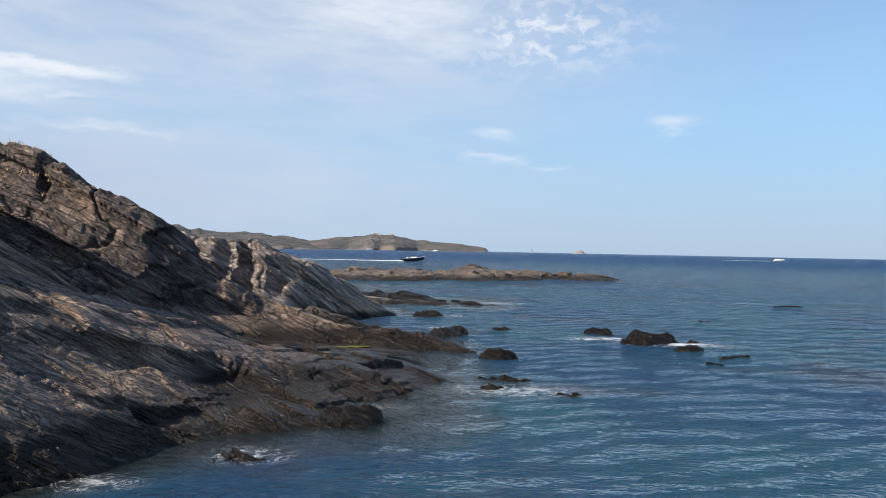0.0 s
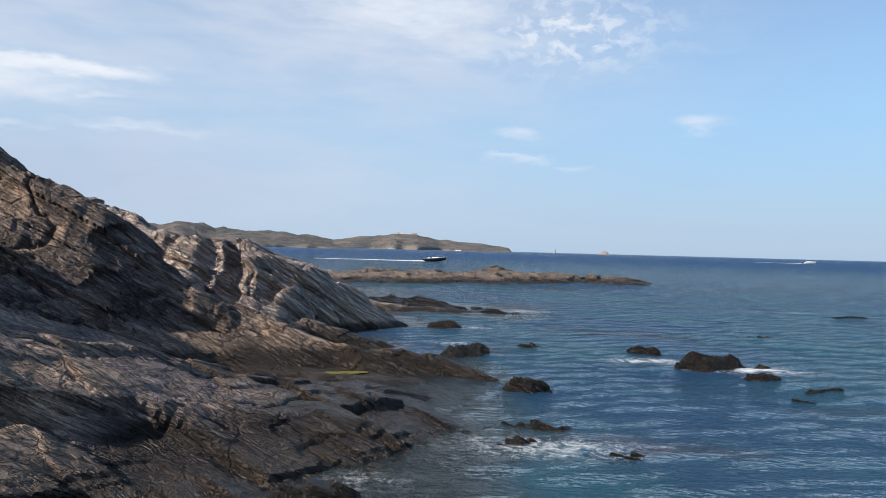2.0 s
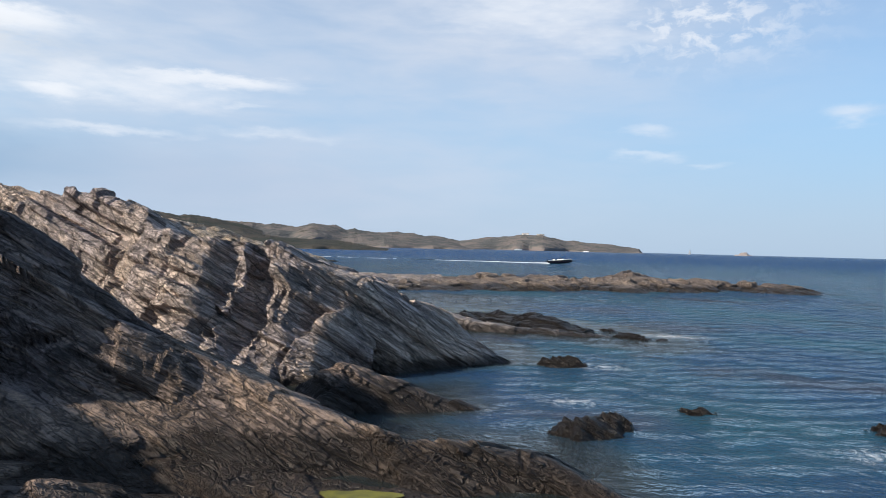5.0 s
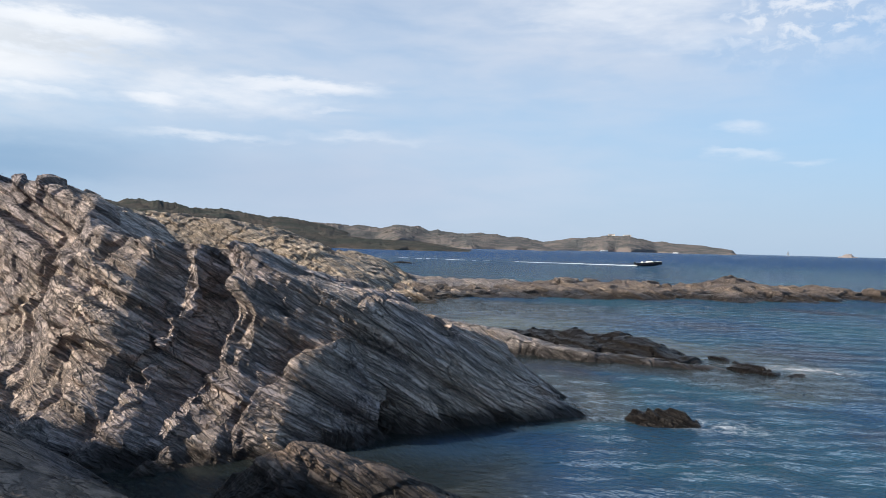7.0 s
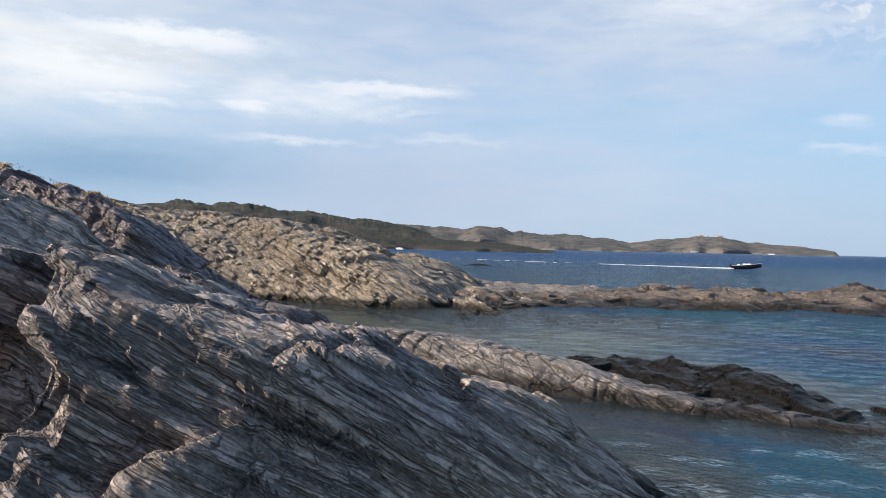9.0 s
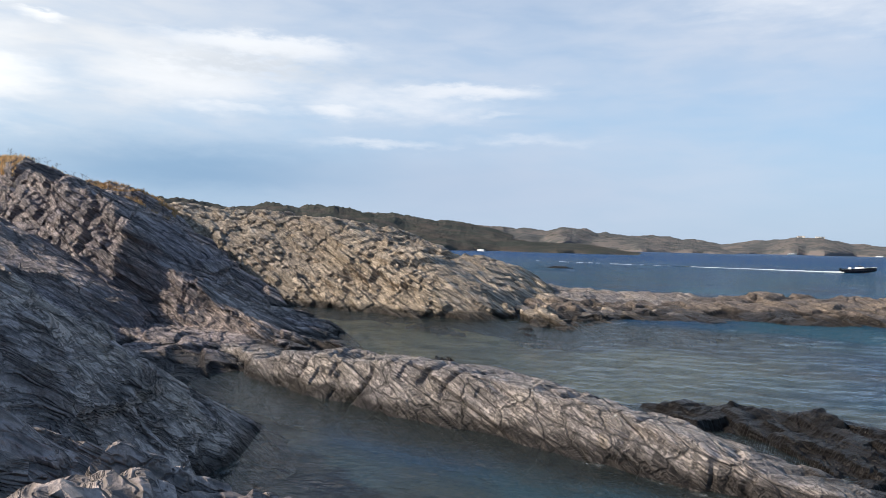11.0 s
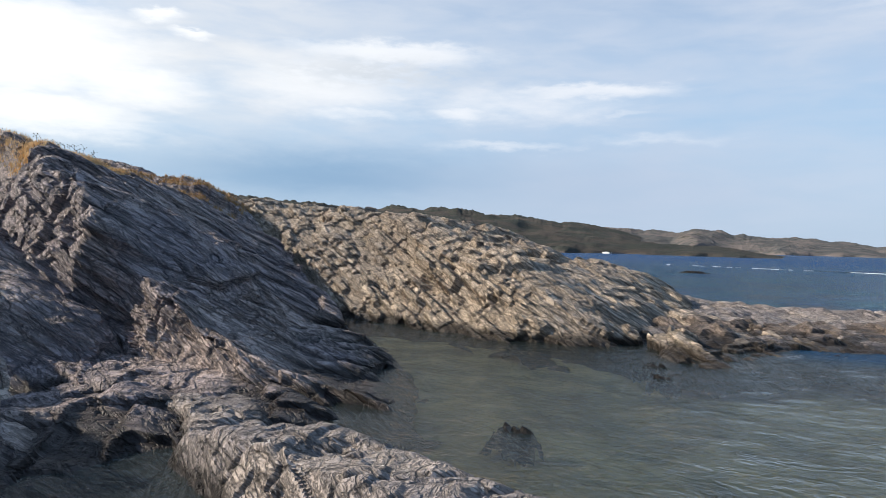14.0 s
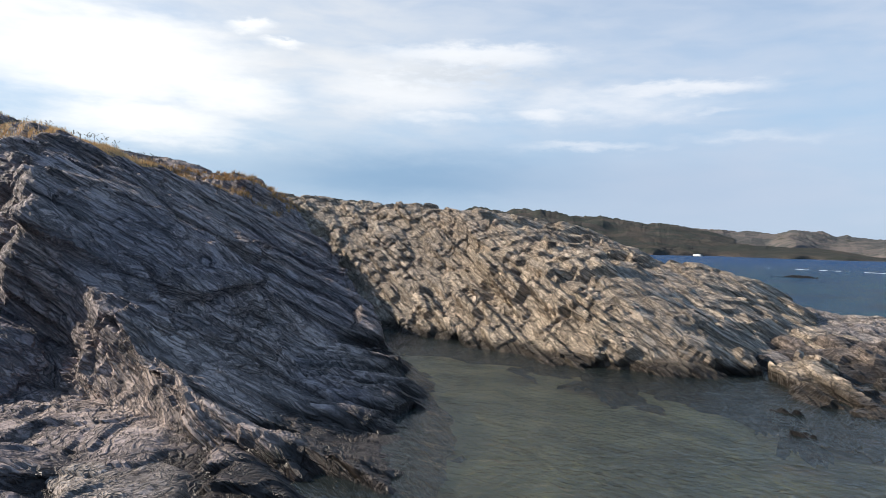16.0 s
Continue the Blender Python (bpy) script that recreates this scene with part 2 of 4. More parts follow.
def water_material():
    made, t = material("sea_water")
    p = t.place()
    q = t.vec("MULTIPLY", p, (1.0, 1.0, 0.0))
    chop = t.noise(t.vec("MULTIPLY", q, (0.8, 1.2, 1.0)), 5.5, 3.0, 0.55, 0.4)
    wave = t.noise(t.vec("MULTIPLY", q, (0.55, 1.3, 1.0)), 0.95, 3.0, 0.5, 0.7)
    long_ = t.noise(t.vec("MULTIPLY", q, (0.5, 1.2, 1.0)), 0.22, 3.0, 0.5, 0.4)
    shape = t.math("ADD", t.math("MULTIPLY", chop, 0.8), t.math("ADD", t.math("MULTIPLY", wave, 0.9), t.math("MULTIPLY", long_, 1.4)))
    shallow = t.add("Attribute", attribute_name="shallow").outputs["Fac"]
    ruffled = t.add("Attribute", attribute_name="ruffled").outputs["Fac"]
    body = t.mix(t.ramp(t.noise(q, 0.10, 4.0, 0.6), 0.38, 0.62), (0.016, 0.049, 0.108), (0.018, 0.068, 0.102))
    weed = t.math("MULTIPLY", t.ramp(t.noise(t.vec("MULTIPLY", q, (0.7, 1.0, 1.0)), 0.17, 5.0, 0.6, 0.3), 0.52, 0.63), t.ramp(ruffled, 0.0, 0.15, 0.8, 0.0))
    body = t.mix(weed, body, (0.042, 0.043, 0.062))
    # with distance, the blue sky that waves mirror is put into the body
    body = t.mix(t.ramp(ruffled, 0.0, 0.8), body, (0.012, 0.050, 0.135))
    body = t.mix(shallow, body, (0.062, 0.080, 0.082))
    foam = t.add("Attribute", attribute_name="foam").outputs["Fac"]
    lines = t.math("ABSOLUTE", t.math("SUBTRACT", t.noise(q, 4.2, 6.0, 0.66, 1.6), 0.5))
    torn = t.noise(q, 3.4, 8.0, 0.72, 0.8)
    lace = t.math("MULTIPLY", t.math("MULTIPLY", t.ramp(lines, 0.040, 0.0), t.ramp(foam, 0.10, 0.55)), t.ramp(torn, 0.40, 0.62, 0.0, 0.75))
    core = t.ramp(t.math("ADD", foam, t.math("MULTIPLY", torn, 1.2)), 1.02, 1.55)
    white = t.math("MULTIPLY", t.math("MAXIMUM", lace, core), 0.9)
    out, deep, clear, gloss, froth = t.add("OutputMaterial"), t.add("BsdfDiffuse"), t.add("BsdfTransparent"), t.add("BsdfGlossy"), t.add("BsdfDiffuse")
    b, skin = t.add("Bump"), t.add("Fresnel")
    t.put(b.inputs["Height"], shape), t.put(b.inputs["Distance"], t.ramp(ruffled, 0.0, 1.0, t.ramp(shallow, 0.0, 0.8, 0.20, 0.09), 0.75))
    t.put(deep.inputs[0], body), t.put(clear.inputs[0], (0.82, 0.91, 0.82, 1)), t.put(froth.inputs[0], (0.80, 0.82, 0.83, 1))
    t.put(gloss.inputs["Roughness"], t.ramp(ruffled, 0.0, 1.0, 0.05, 0.25)), t.put(skin.inputs["IOR"], 1.333)
    t.links.new(b.outputs[0], gloss.inputs["Normal"]), t.links.new(b.outputs[0], skin.inputs["Normal"])
    under_, wet, top = t.add("MixShader"), t.add("MixShader"), t.add("MixShader")
    t.put(under_.inputs[0], t.ramp(shallow, 0.0, 1.0, 0.12, 0.76))
    t.links.new(deep.outputs[0], under_.inputs[1]), t.links.new(clear.outputs[0], under_.inputs[2])
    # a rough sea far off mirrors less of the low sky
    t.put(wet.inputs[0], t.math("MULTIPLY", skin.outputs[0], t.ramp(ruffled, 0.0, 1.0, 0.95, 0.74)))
    t.links.new(under_.outputs[0], wet.inputs[1]), t.links.new(gloss.outputs[0], wet.inputs[2])
    t.put(top.inputs[0], white)
    t.links.new(wet.outputs[0], top.inputs[1]), t.links.new(froth.outputs[0], top.inputs[2])
    t.links.new(top.outputs[0], out.inputs[0])
    return made


def seabed_material():
    made, t = material("seabed")
    p = t.place()
    x, y, z = t.split(p)
    weed = t.noise(p, 0.5, 6.0, 0.6, 0.5)
    sand = t.mix(t.ramp(weed, 0.30, 0.72), (0.24, 0.18, 0.10), (0.64, 0.475, 0.26))
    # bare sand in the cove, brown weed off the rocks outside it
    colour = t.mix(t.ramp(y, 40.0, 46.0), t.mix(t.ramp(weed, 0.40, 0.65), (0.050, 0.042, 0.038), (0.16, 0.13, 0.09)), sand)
    # the water's teal dimming with depth is put into the bed's colour
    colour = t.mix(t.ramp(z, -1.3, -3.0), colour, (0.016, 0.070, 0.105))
    finish(t, colour, 0.9)
    return made


def scrub_material(name, green, earth, stone):
    made, t = material(name)
    p = t.place()
    tilt = t.split(t.add("NewGeometry").outputs["Normal"])[2]
    a = t.noise(p, 0.018, 8.0, 0.68)
    colour = t.mix(t.ramp(a, 0.42, 0.60), green, earth)
    colour = t.mix(t.math("MULTIPLY", t.ramp(t.noise(p, 0.05, 7.0, 0.72), 0.52, 0.66), 0.75), colour, (0.045, 0.052, 0.040))
    colour = t.mix(t.ramp(t.math("ADD", tilt, t.math("MULTIPLY", t.noise(p, 0.05, 5.0, 0.7), 0.3)), 0.92, 0.72), colour, stone)
    finish(t, colour, 0.95, t.noise(p, 0.05, 8.0, 0.75), 8.0, gloss=0.1)
    return made


SEA, BOTTOM = water_material(), seabed_material()
# ---- shapes of the ground ----


def lattice(ix, iy, seed):
    h = (ix.astype(np.int64) * 374761393 + iy.astype(np.int64) * 668265263 + seed * 974711) & 0xFFFFFFFF
    h = ((h ^ (h >> 13)) * 1274126177) & 0xFFFFFFFF
    return ((h ^ (h >> 16)) & 0xFFFF) / 65535.0


def wool(x, y, seed=0):
    """Smooth value noise, 0 to 1."""
    fx, fy = np.floor(x), np.floor(y)
    u, v = x - fx, y - fy
    u, v = u * u * (3 - 2 * u), v * v * (3 - 2 * v)
    a, b = lattice(fx, fy, seed), lattice(fx + 1, fy, seed)
    c, d = lattice(fx, fy + 1, seed), lattice(fx + 1, fy + 1, seed)
    return (a + (b - a) * u) * (1 - v) + (c + (d - c) * u) * v


def crumple(x, y, octaves=4, seed=0, keep=0.5):
    """Several octaves of wool, about -1 to 1."""
    total, size, norm = 0.0, 1.0, 0.0
    for i in range(octaves):
        k = 2.03 ** i
        total = total + size * (2 * wool(x * k + 7.1 * i, y * k - 3.7 * i, seed + i) - 1)
        norm += size
        size *= keep
    return total / norm * 1.6


def rib(x, y, crest, front, behind):
    """The height of a rib of rock: its crest runs eastwards through (x, y, z); front and behind: drop by distance."""
    c = np.array(crest)
    wander = 0.14 * crumple(x * 0.55, y * 0.2, 3, 11)
    d = y - np.interp(x, c[:, 0], c[:, 1]) + wander
    z = np.interp(x, c[:, 0], c[:, 2])
    f, b = np.array(front), np.array(behind)
    over = np.maximum(-d - f[-1, 0], 0) + np.maximum(d - b[-1, 0], 0)
    return z - np.where(d < 0, np.interp(-d, f[:, 0], f[:, 1]), np.interp(d, b[:, 0], b[:, 1])) - over * 1.0


def terrace(w, size, x, y, seed, sharp=0.72):
    """Breaks a height above the bedding into plates of about that thickness."""
    s = w / size + 1.3 * wool(w / size * 0.55, 0 * w, seed + 3) + 1.0 * crumple(x * 0.33 / size ** 0.5, y * 0.33 / size ** 0.5, 4, seed)
    f = s - np.floor(s)
    g = np.clip((f - sharp) / (1 - sharp), 0, 1)
    return w + size * (g * g * (3 - 2 * g) - f) * 0.85


def fleece(x, y, z, seed=0):
    """Smooth value noise in space, 0 to 1."""
    fz = np.floor(z)
    w = z - fz
    w = w * w * (3 - 2 * w)
    fx, fy = np.floor(x), np.floor(y)
    u, v = x - fx, y - fy
    u, v = u * u * (3 - 2 * u), v * v * (3 - 2 * v)
    ix, iy, iz = fx.astype(np.int64) * 374761393, fy.astype(np.int64) * 668265263, fz.astype(np.int64) * 1440662683 + seed * 974711

    def at(dx, dy, dz):
        h = (ix + dx * 374761393 + iy + dy * 668265263 + iz + dz * 1440662683) & 0xFFFFFFFF
        h = ((h ^ (h >> 13)) * 1274126177) & 0xFFFFFFFF
        return ((h ^ (h >> 16)) & 0xFFFF) * (1 / 65535.0)

    layers = []
    for dz in (0, 1):
        a, b, c, d = at(0, 0, dz), at(1, 0, dz), at(0, 1, dz), at(1, 1, dz)
        layers.append((a + (b - a) * u) * (1 - v) + (c + (d - c) * u) * v)
    return layers[0] * (1 - w) + layers[1] * w


def curdle(x, y, z, octaves, seed):
    total, size, norm = 0.0, 1.0, 0.0
    for i in range(octaves):
        k = 2.1 ** i
        total = total + size * (2 * fleece(x * k + 5 * i, y * k, z * k, seed + i) - 1)
        norm += size
        size *= 0.5
    return total / norm * 1.5


def hard(n, k):
    return np.tanh(k * (n - 0.5))


def plates(a, b, w, wide, long, thick, seed):
    """Broken plates between beds and staggered joints: a number, -0.5 to 0.5, for each."""
    layer = np.floor(w / thick)
    col = np.floor(a / wide + 9 * lattice(layer, 0 * layer, seed))
    row = np.floor(b / long + 9 * lattice(layer, col, seed + 1))
    return lattice(layer * 3 + col, row, seed + 2) - 0.5


def relief(p, seed, flutes, long=1.0, cracked=1.0):
    """How far weathering has pushed each point of a rock out or in: beds, plates, joints and chips."""
    x, y, z = p[..., 0], p[..., 1], p[..., 2]
    w = (z + BED[0] * x + BED[1] * y) / math.sqrt(1 + BED[0] ** 2 + BED[1] ** 2)
    lump = curdle(x * 0.45, y * 0.45, z * 0.6, 3, seed)
    ripple = curdle(x * 1.7, y * 1.7, z * 1.7, 3, seed + 4)
    w = w + 0.04 * lump + 0.009 * ripple
    a, b = 0.80 * x - 0.60 * y + 0.14 * lump + 0.05 * ripple, (0.60 * x + 0.80 * y + 0.2 * lump + 0.1 * ripple) / long
    often = 0.35 + 1.2 * fleece(x * 0.6, y * 0.6, z * 0.6, seed + 30)
    d = 0.17 * lump + 0.04 * ripple
    d = d + 0.09 * hard(fleece(a * 0.40, b * 0.20, w * 1.9, seed + 12), 8)
    d = d + often * (0.42 * plates(a, b, w, 1.7, 2.6, 0.5, seed + 40) + 0.22 * plates(a, b, w, 0.75, 1.2, 0.22, seed + 50) + 0.045 * plates(a, b, w, 0.26, 0.5, 0.09, seed + 60))
    d = d + flutes * (0.075 * plates(a, b, w, 0.34, 4.0, 0.9, seed + 70) + 0.03 * plates(a, b, w, 0.15, 2.2, 0.6, seed + 80))
    d = d + 0.065 * flutes * hard(fleece(a * 1.5, b * 0.13, w * 1.2, seed + 17), 7)
    d = d + 0.018 * curdle(x * 8, y * 8, z * 8, 2, seed + 16)
    # joints across the beds
    for turn, close, deep in ((0.0, 0.55, 0.16), (0.9, 0.42, 0.12)):
        j = (a * math.cos(turn) + b * math.sin(turn)) * close + 0.12 * ripple
        crack = np.abs(j - np.round(j)) / close
        d = d - cracked * deep * np.exp(-(crack / (0.045 * cracked ** 0.5)) ** 2) * np.clip(hard(fleece(x * 0.5, y * 0.5, z * 0.5, seed + 28), 6) + 0.4, 0, 1)
    # worn edges
    d[1:-1, 1:-1] = 0.8 * d[1:-1, 1:-1] + 0.05 * (d[:-2, 1:-1] + d[2:, 1:-1] + d[1:-1, :-2] + d[1:-1, 2:])
    return d - 0.06


def carved(name, xs, ys, base, skin, seed, rough, gap=0.05, flutes=1.0, floor_z=-0.6, size=1.0, long=1.5, cracked=1.0):
    """A rock: the base height, spaced evenly down its slopes, with its weathering pushed out along the normals."""
    y = np.arange(ys[0], ys[1], gap * 0.6)
    gx, gy = np.meshgrid(xs, y)
    h = base(gx, gy)
    run = np.concatenate([0 * h[:1], np.cumsum(np.hypot(np.diff(h, axis=0), np.diff(gy, axis=0)), axis=0)])
    rows = int(np.median(run[-1]) / gap)
    p = np.empty((rows, len(xs), 3))
    for i in range(len(xs)):
        s = np.linspace(0, run[-1, i], rows)
        p[:, i, 0], p[:, i, 1], p[:, i, 2] = xs[i], np.interp(s, run[:, i], y), np.interp(s, run[:, i], h[:, i])
    for k in range(9):  # ease the sharp corners of the plan
        p[1:-1, 1:-1] = 0.5 * p[1:-1, 1:-1] + 0.125 * (p[:-2, 1:-1] + p[2:, 1:-1] + p[1:-1, :-2] + p[1:-1, 2:])
    normal = np.cross(np.gradient(p, axis=1), np.gradient(p, axis=0))
    normal /= np.linalg.norm(normal, axis=-1, keepdims=True) + 1e-9
    p = p + normal * (rough * size * relief(p / size, seed, flutes, long, cracked))[..., None]
    n, m = p.shape[:2]
    index = np.arange(n * m).reshape(n, m)
    quads = np.stack([index[:-1, :-1], index[:-1, 1:], index[1:, 1:], index[1:, :-1]], -1).reshape(-1, 4)
    z = p[..., 2].ravel()
    quads = quads[(z[quads] > floor_z).any(1)]
    used = np.unique(quads)
    back_to = np.full(n * m, -1)
    back_to[used] = np.arange(len(used))
    ob = new(name, quad_mesh(name, p.reshape(-1, 3)[used], back_to[quads], False))
    ob.data.materials.append(skin)
    return ob


def sheet(xs, ys, height, floor_z):
    """Vertices and faces of a height field without what lies wholly below floor_z."""
    x, y = np.meshgrid(xs, ys)
    z = height(x, y)
    n, m = z.shape
    index = np.arange(n * m).reshape(n, m)
    quads = np.stack([index[:-1, :-1], index[:-1, 1:], index[1:, 1:], index[1:, :-1]], -1).reshape(-1, 4)
    keep = (z.ravel()[quads] > floor_z).any(1)
    quads = quads[keep]
    used = np.unique(quads)
    back_to = np.full(n * m, -1)
    back_to[used] = np.arange(len(used))
    return np.stack([x.ravel(), y.ravel(), z.ravel()], -1)[used], back_to[quads]


def quad_mesh(name, verts, quads, smooth=True):
    mesh = bpy.data.meshes.new(name)
    mesh.vertices.add(len(verts))
    mesh.vertices.foreach_set("co", np.ascontiguousarray(verts, np.float32).ravel())
    mesh.loops.add(quads.size)
    mesh.loops.foreach_set("vertex_index", np.ascontiguousarray(quads, np.int32).ravel())
    mesh.polygons.add(len(quads))
    mesh.polygons.foreach_set("loop_start", np.arange(0, quads.size, 4, dtype=np.int32))
    mesh.polygons.foreach_set("use_smooth", np.full(len(quads), smooth))
    mesh.update(calc_edges=True)
    return mesh


def ground(name, xs, ys, height, skin, floor_z=-0.7, smooth=False):
    ob = new(name, quad_mesh(name, *sheet(xs, ys, height, floor_z), smooth))
    ob.data.materials.append(skin)
    return ob


# crests: east, north, height
FIRST = [(-34, 20, 7.0), (-20, 20.6, 6.8), (-15, 21, 6.5), (-13.2, 21.1, 6.3), (-11.6, 21.1, 6.05), (-10.9, 21.0, 5.45), (-10.1, 21.0, 5.1), (-9.5, 21.2, 4.75), (-8.7, 21.4, 4.3), (-8.1, 21.8, 3.85), (-7.6, 22.3, 3.15), (-7.0, 22.6, 2.6), (-6.4, 22.8, 2.05), (-5.8, 22.9, 1.5), (-5.0, 23.0, 0.9), (-4, 23.0, 0.3), (-3.2, 23, -0.6)]
APRON = [(-40, 4, 15), (-25, 6.5, 12.0), (-16, 8.0, 8.3), (-12.4, 9.0, 5.8), (-10.6, 9.6, 4.1), (-9.0, 10.0, 2.95), (-7.2, 11.4, 2.15), (-6.2, 12.4, 1.68), (-5.2, 13.3, 1.25), (-4.6, 14.3, 0.95), (-3.6, 15.1, 0.74), (-2.4, 15.8, 0.58), (-1.5, 15.9, 0.44), (-0.6, 15.9, 0.26), (0.4, 16, -0.05), (1.5, 16, -0.8)]
TONGUE = [(-9.5, 22.6, 2.9), (-7.3, 22.9, 2.2), (-6.0, 23.0, 1.65), (-4.9, 23.1, 1.2), (-3.2, 23.2, 0.68), (-1.8, 22.9, 0.66), (-0.4, 23.2, 0.44), (0.6, 22.6, 0.14), (2.0, 22.0, -0.6)]
LEDGE = [(-6.5, 26.8, -0.3), (-5.7, 26.8, 0.6), (-5.0, 26.9, 0.95), (-4.2, 27.4, 0.68), (-3.0, 27.6, 0.32), (-1.5, 27.8, -0.2)]
POOL = [(-7, 21.7, 0.5), (-6, 21.6, 0.35), (-3.6, 21.2, 0.24), (-2, 21.1, 0.21), (-0.8, 21.4, 0.06), (0.2, 21.6, -0.4)]
SECOND = [(-40, 36, 8.5), (-22, 34, 5.6), (-15, 32.0, 4.65), (-13.4, 31.8, 4.45), (-12.6, 31.2, 4.3), (-11.4, 30.0, 3.85), (-10.4, 29.5, 3.76), (-9.6, 29.5, 3.74), (-8.8, 29.8, 3.6), (-8.0, 29.9, 3.43), (-7.2, 29.75, 2.95), (-6.1, 30.6, 2.55), (-5.3, 31.6, 2.1), (-4.6, 32.7, 1.75), (-3.5, 33.6, 0.95), (-2.6, 34.1, 0.42), (-1.6, 34.4, -0.1), (-0.9, 34.4, -0.6)]
SLAB = [(-40, 41, 8.0), (-34, 42.5, 6.0), (-30, 43.4, 4.4), (-27.1, 44.4, 3.0), (-25, 45.5, 1.9), (-23.8, 45.2, 0.95), (-22.5, 44.6, 0.5), (-20, 44.6, 0.48), (-18, 44.6, 0.1), (-16.8, 44.6, -0.8)]
THIRD = [(-60, 50, 10), (-46, 50, 8.3), (-39, 49.6, 7.1), (-36, 47.7, 6.7), (-32.9, 47.6, 6.0), (-29.1, 46.2, 5.4), (-27.3, 46.2, 5.15), (-25.6, 45.9, 3.95), (-24.7, 46.6, 2.65), (-23.2, 46.8, 2.38), (-22.3, 47.0, 1.75), (-21.3, 47.2, 1.45), (-20.4, 47.4, 0.95), (-19, 48.2, 0.25), (-17.5, 48.6, -0.6)]
BASE = [(-24, 46.0, 0.72), (-21.4, 46.2, 0.62), (-20, 46.0, 0.5), (-19, 46.0, 0.36), (-18, 46, 0.2), (-17, 46, -0.3)]
FOURTH = [(-80, 68, 8), (-60, 65, 7), (-52, 64.0, 6.6), (-47.5, 64.8, 6.25), (-43, 66.8, 5.7), (-37.3, 67.8, 5.65), (-33, 66.3, 4.6), (-30, 65.2, 3.9), (-26, 63.6, 3.2), (-23, 62.8, 2.4), (-20.8, 62.5, 1.4), (-19.2, 62.8, 0.35), (-18.2, 63.0, -0.4), (-17, 63.4, -1.0)]
BROAD = [(-60, 73, 6.6), (-45, 73, 5.7), (-37, 74, 4.7), (-31, 74, 3.7), (-27.5, 73.5, 2.9), (-24, 73, 2.1), (-21.8, 72.5, 1.25), (-20.5, 72, 0.7), (-18, 70, 0.45), (-15, 68, 0.2), (-13, 68, -0.4)]
FLAT = [(-26, 75, 0.9), (-20, 76.5, 0.95), (-16, 77, 0.85), (-12.5, 79, 0.8), (-10, 82, 0.75), (-6, 84, 0.5), (-3, 85, -0.4)]
WALL = [(-19, 45.2, 0.4), (-17.3, 44.2, 0.5), (-14.6, 43.9, 0.92), (-13.2, 43.7, 0.98), (-11.8, 43.4, 1.05), (-10.8, 43.4, 1.06), (-9.3, 43.2, 0.95), (-8.0, 43.0, 0.9), (-6.5, 42.6, 0.75), (-5.0, 42.15, 0.55), (-3.6, 41.9, 0.33), (-1.5, 41.6, 0.16), (0.5, 42.1, 0.05), (2.5, 42.6, -0.4)]
SHELF = [(-12, 46.6, -0.2), (-10.5, 46.6, 0.08), (-9, 47.0, 0.16), (-7, 47.2, 0.26), (-5, 47.1, 0.32), (-2.6, 46.4, 0.48), (-1.2, 46.0, 0.34), (0.3, 44.6, 0.14), (2.4, 43.3, 0.1), (4.5, 43.0, -0.3)]
REEF = [(-21, 66, 0.6), (-17, 69.5, 0.65), (-13, 74, 0.7), (-9, 78, 1.0), (-4, 81.5, 1.0), (1, 84.5, 0.95), (3.5, 85, 1.6), (6, 86, 1.15), (10, 86.5, 0.75), (14, 87, 0.5), (18, 88, 0.7), (21, 88.5, 0.35), (24, 89, -0.5)]


def first_base(x, y):
    return rib(x, y, FIRST, [(0, 0), (0.2, 0.3), (0.8, 2.3), (1.6, 3.2), (4, 5.5), (9, 9)], [(0, 0), (1, 0.6), (2, 1.5), (4, 3.6), (8, 6.5)]) - 0.20


def apron_base(x, y):
    return rib(x, y, APRON, [(0, 0), (0.3, 0.28), (3.1, 0.5), (4.2, 1.3)], [(0, 0), (1.6, 0.0), (2.6, 0.15), (3.9, 0.3), (5, 0.6), (7, 0.85), (9, 1.5), (12, 3.2)])


def tongue_base(x, y):
    return rib(x, y, TONGUE, [(0, 0), (0.12, 0.1), (0.45, 0.8), (1.5, 1.2), (4, 2.4)], [(0, 0), (1.2, 0.35), (2.5, 1.2), (5, 3)])


def ledge_base(x, y):
    return rib(x, y, LEDGE, [(0, 0), (0.3, 0.3), (0.7, 0.9), (3, 2.4)], [(0, 0), (1, 0.4), (2.2, 1.3), (4, 2.6)])


def pool_base(x, y):
    return rib(x, y, POOL, [(0, 0), (0.2, 0.15), (0.7, 0.9)], [(0, 0), (1.0, 0.05), (2, 0.8)])


def second_base(x, y):
    # gullies cut back into the face
    for cx, deep in ((-9.05, 0.45), (-8.25, 0.55), (-10.5, 0.4)):
        y = y - deep * np.exp(-((x - cx + 0.10 * np.sin(y * 4)) / 0.19) ** 2) * np.clip((30.8 - y) / 0.8, 0, 1)
    return rib(x, y, SECOND, [(0, 0), (0.15, 0.15), (0.45, 0.7), (0.9, 2.1), (1.5, 2.75), (2.3, 3.2), (5, 5.5)], [(0, 0), (2.6, 0.45), (6.5, 3.2), (8.2, 4.3), (11, 5.8)])


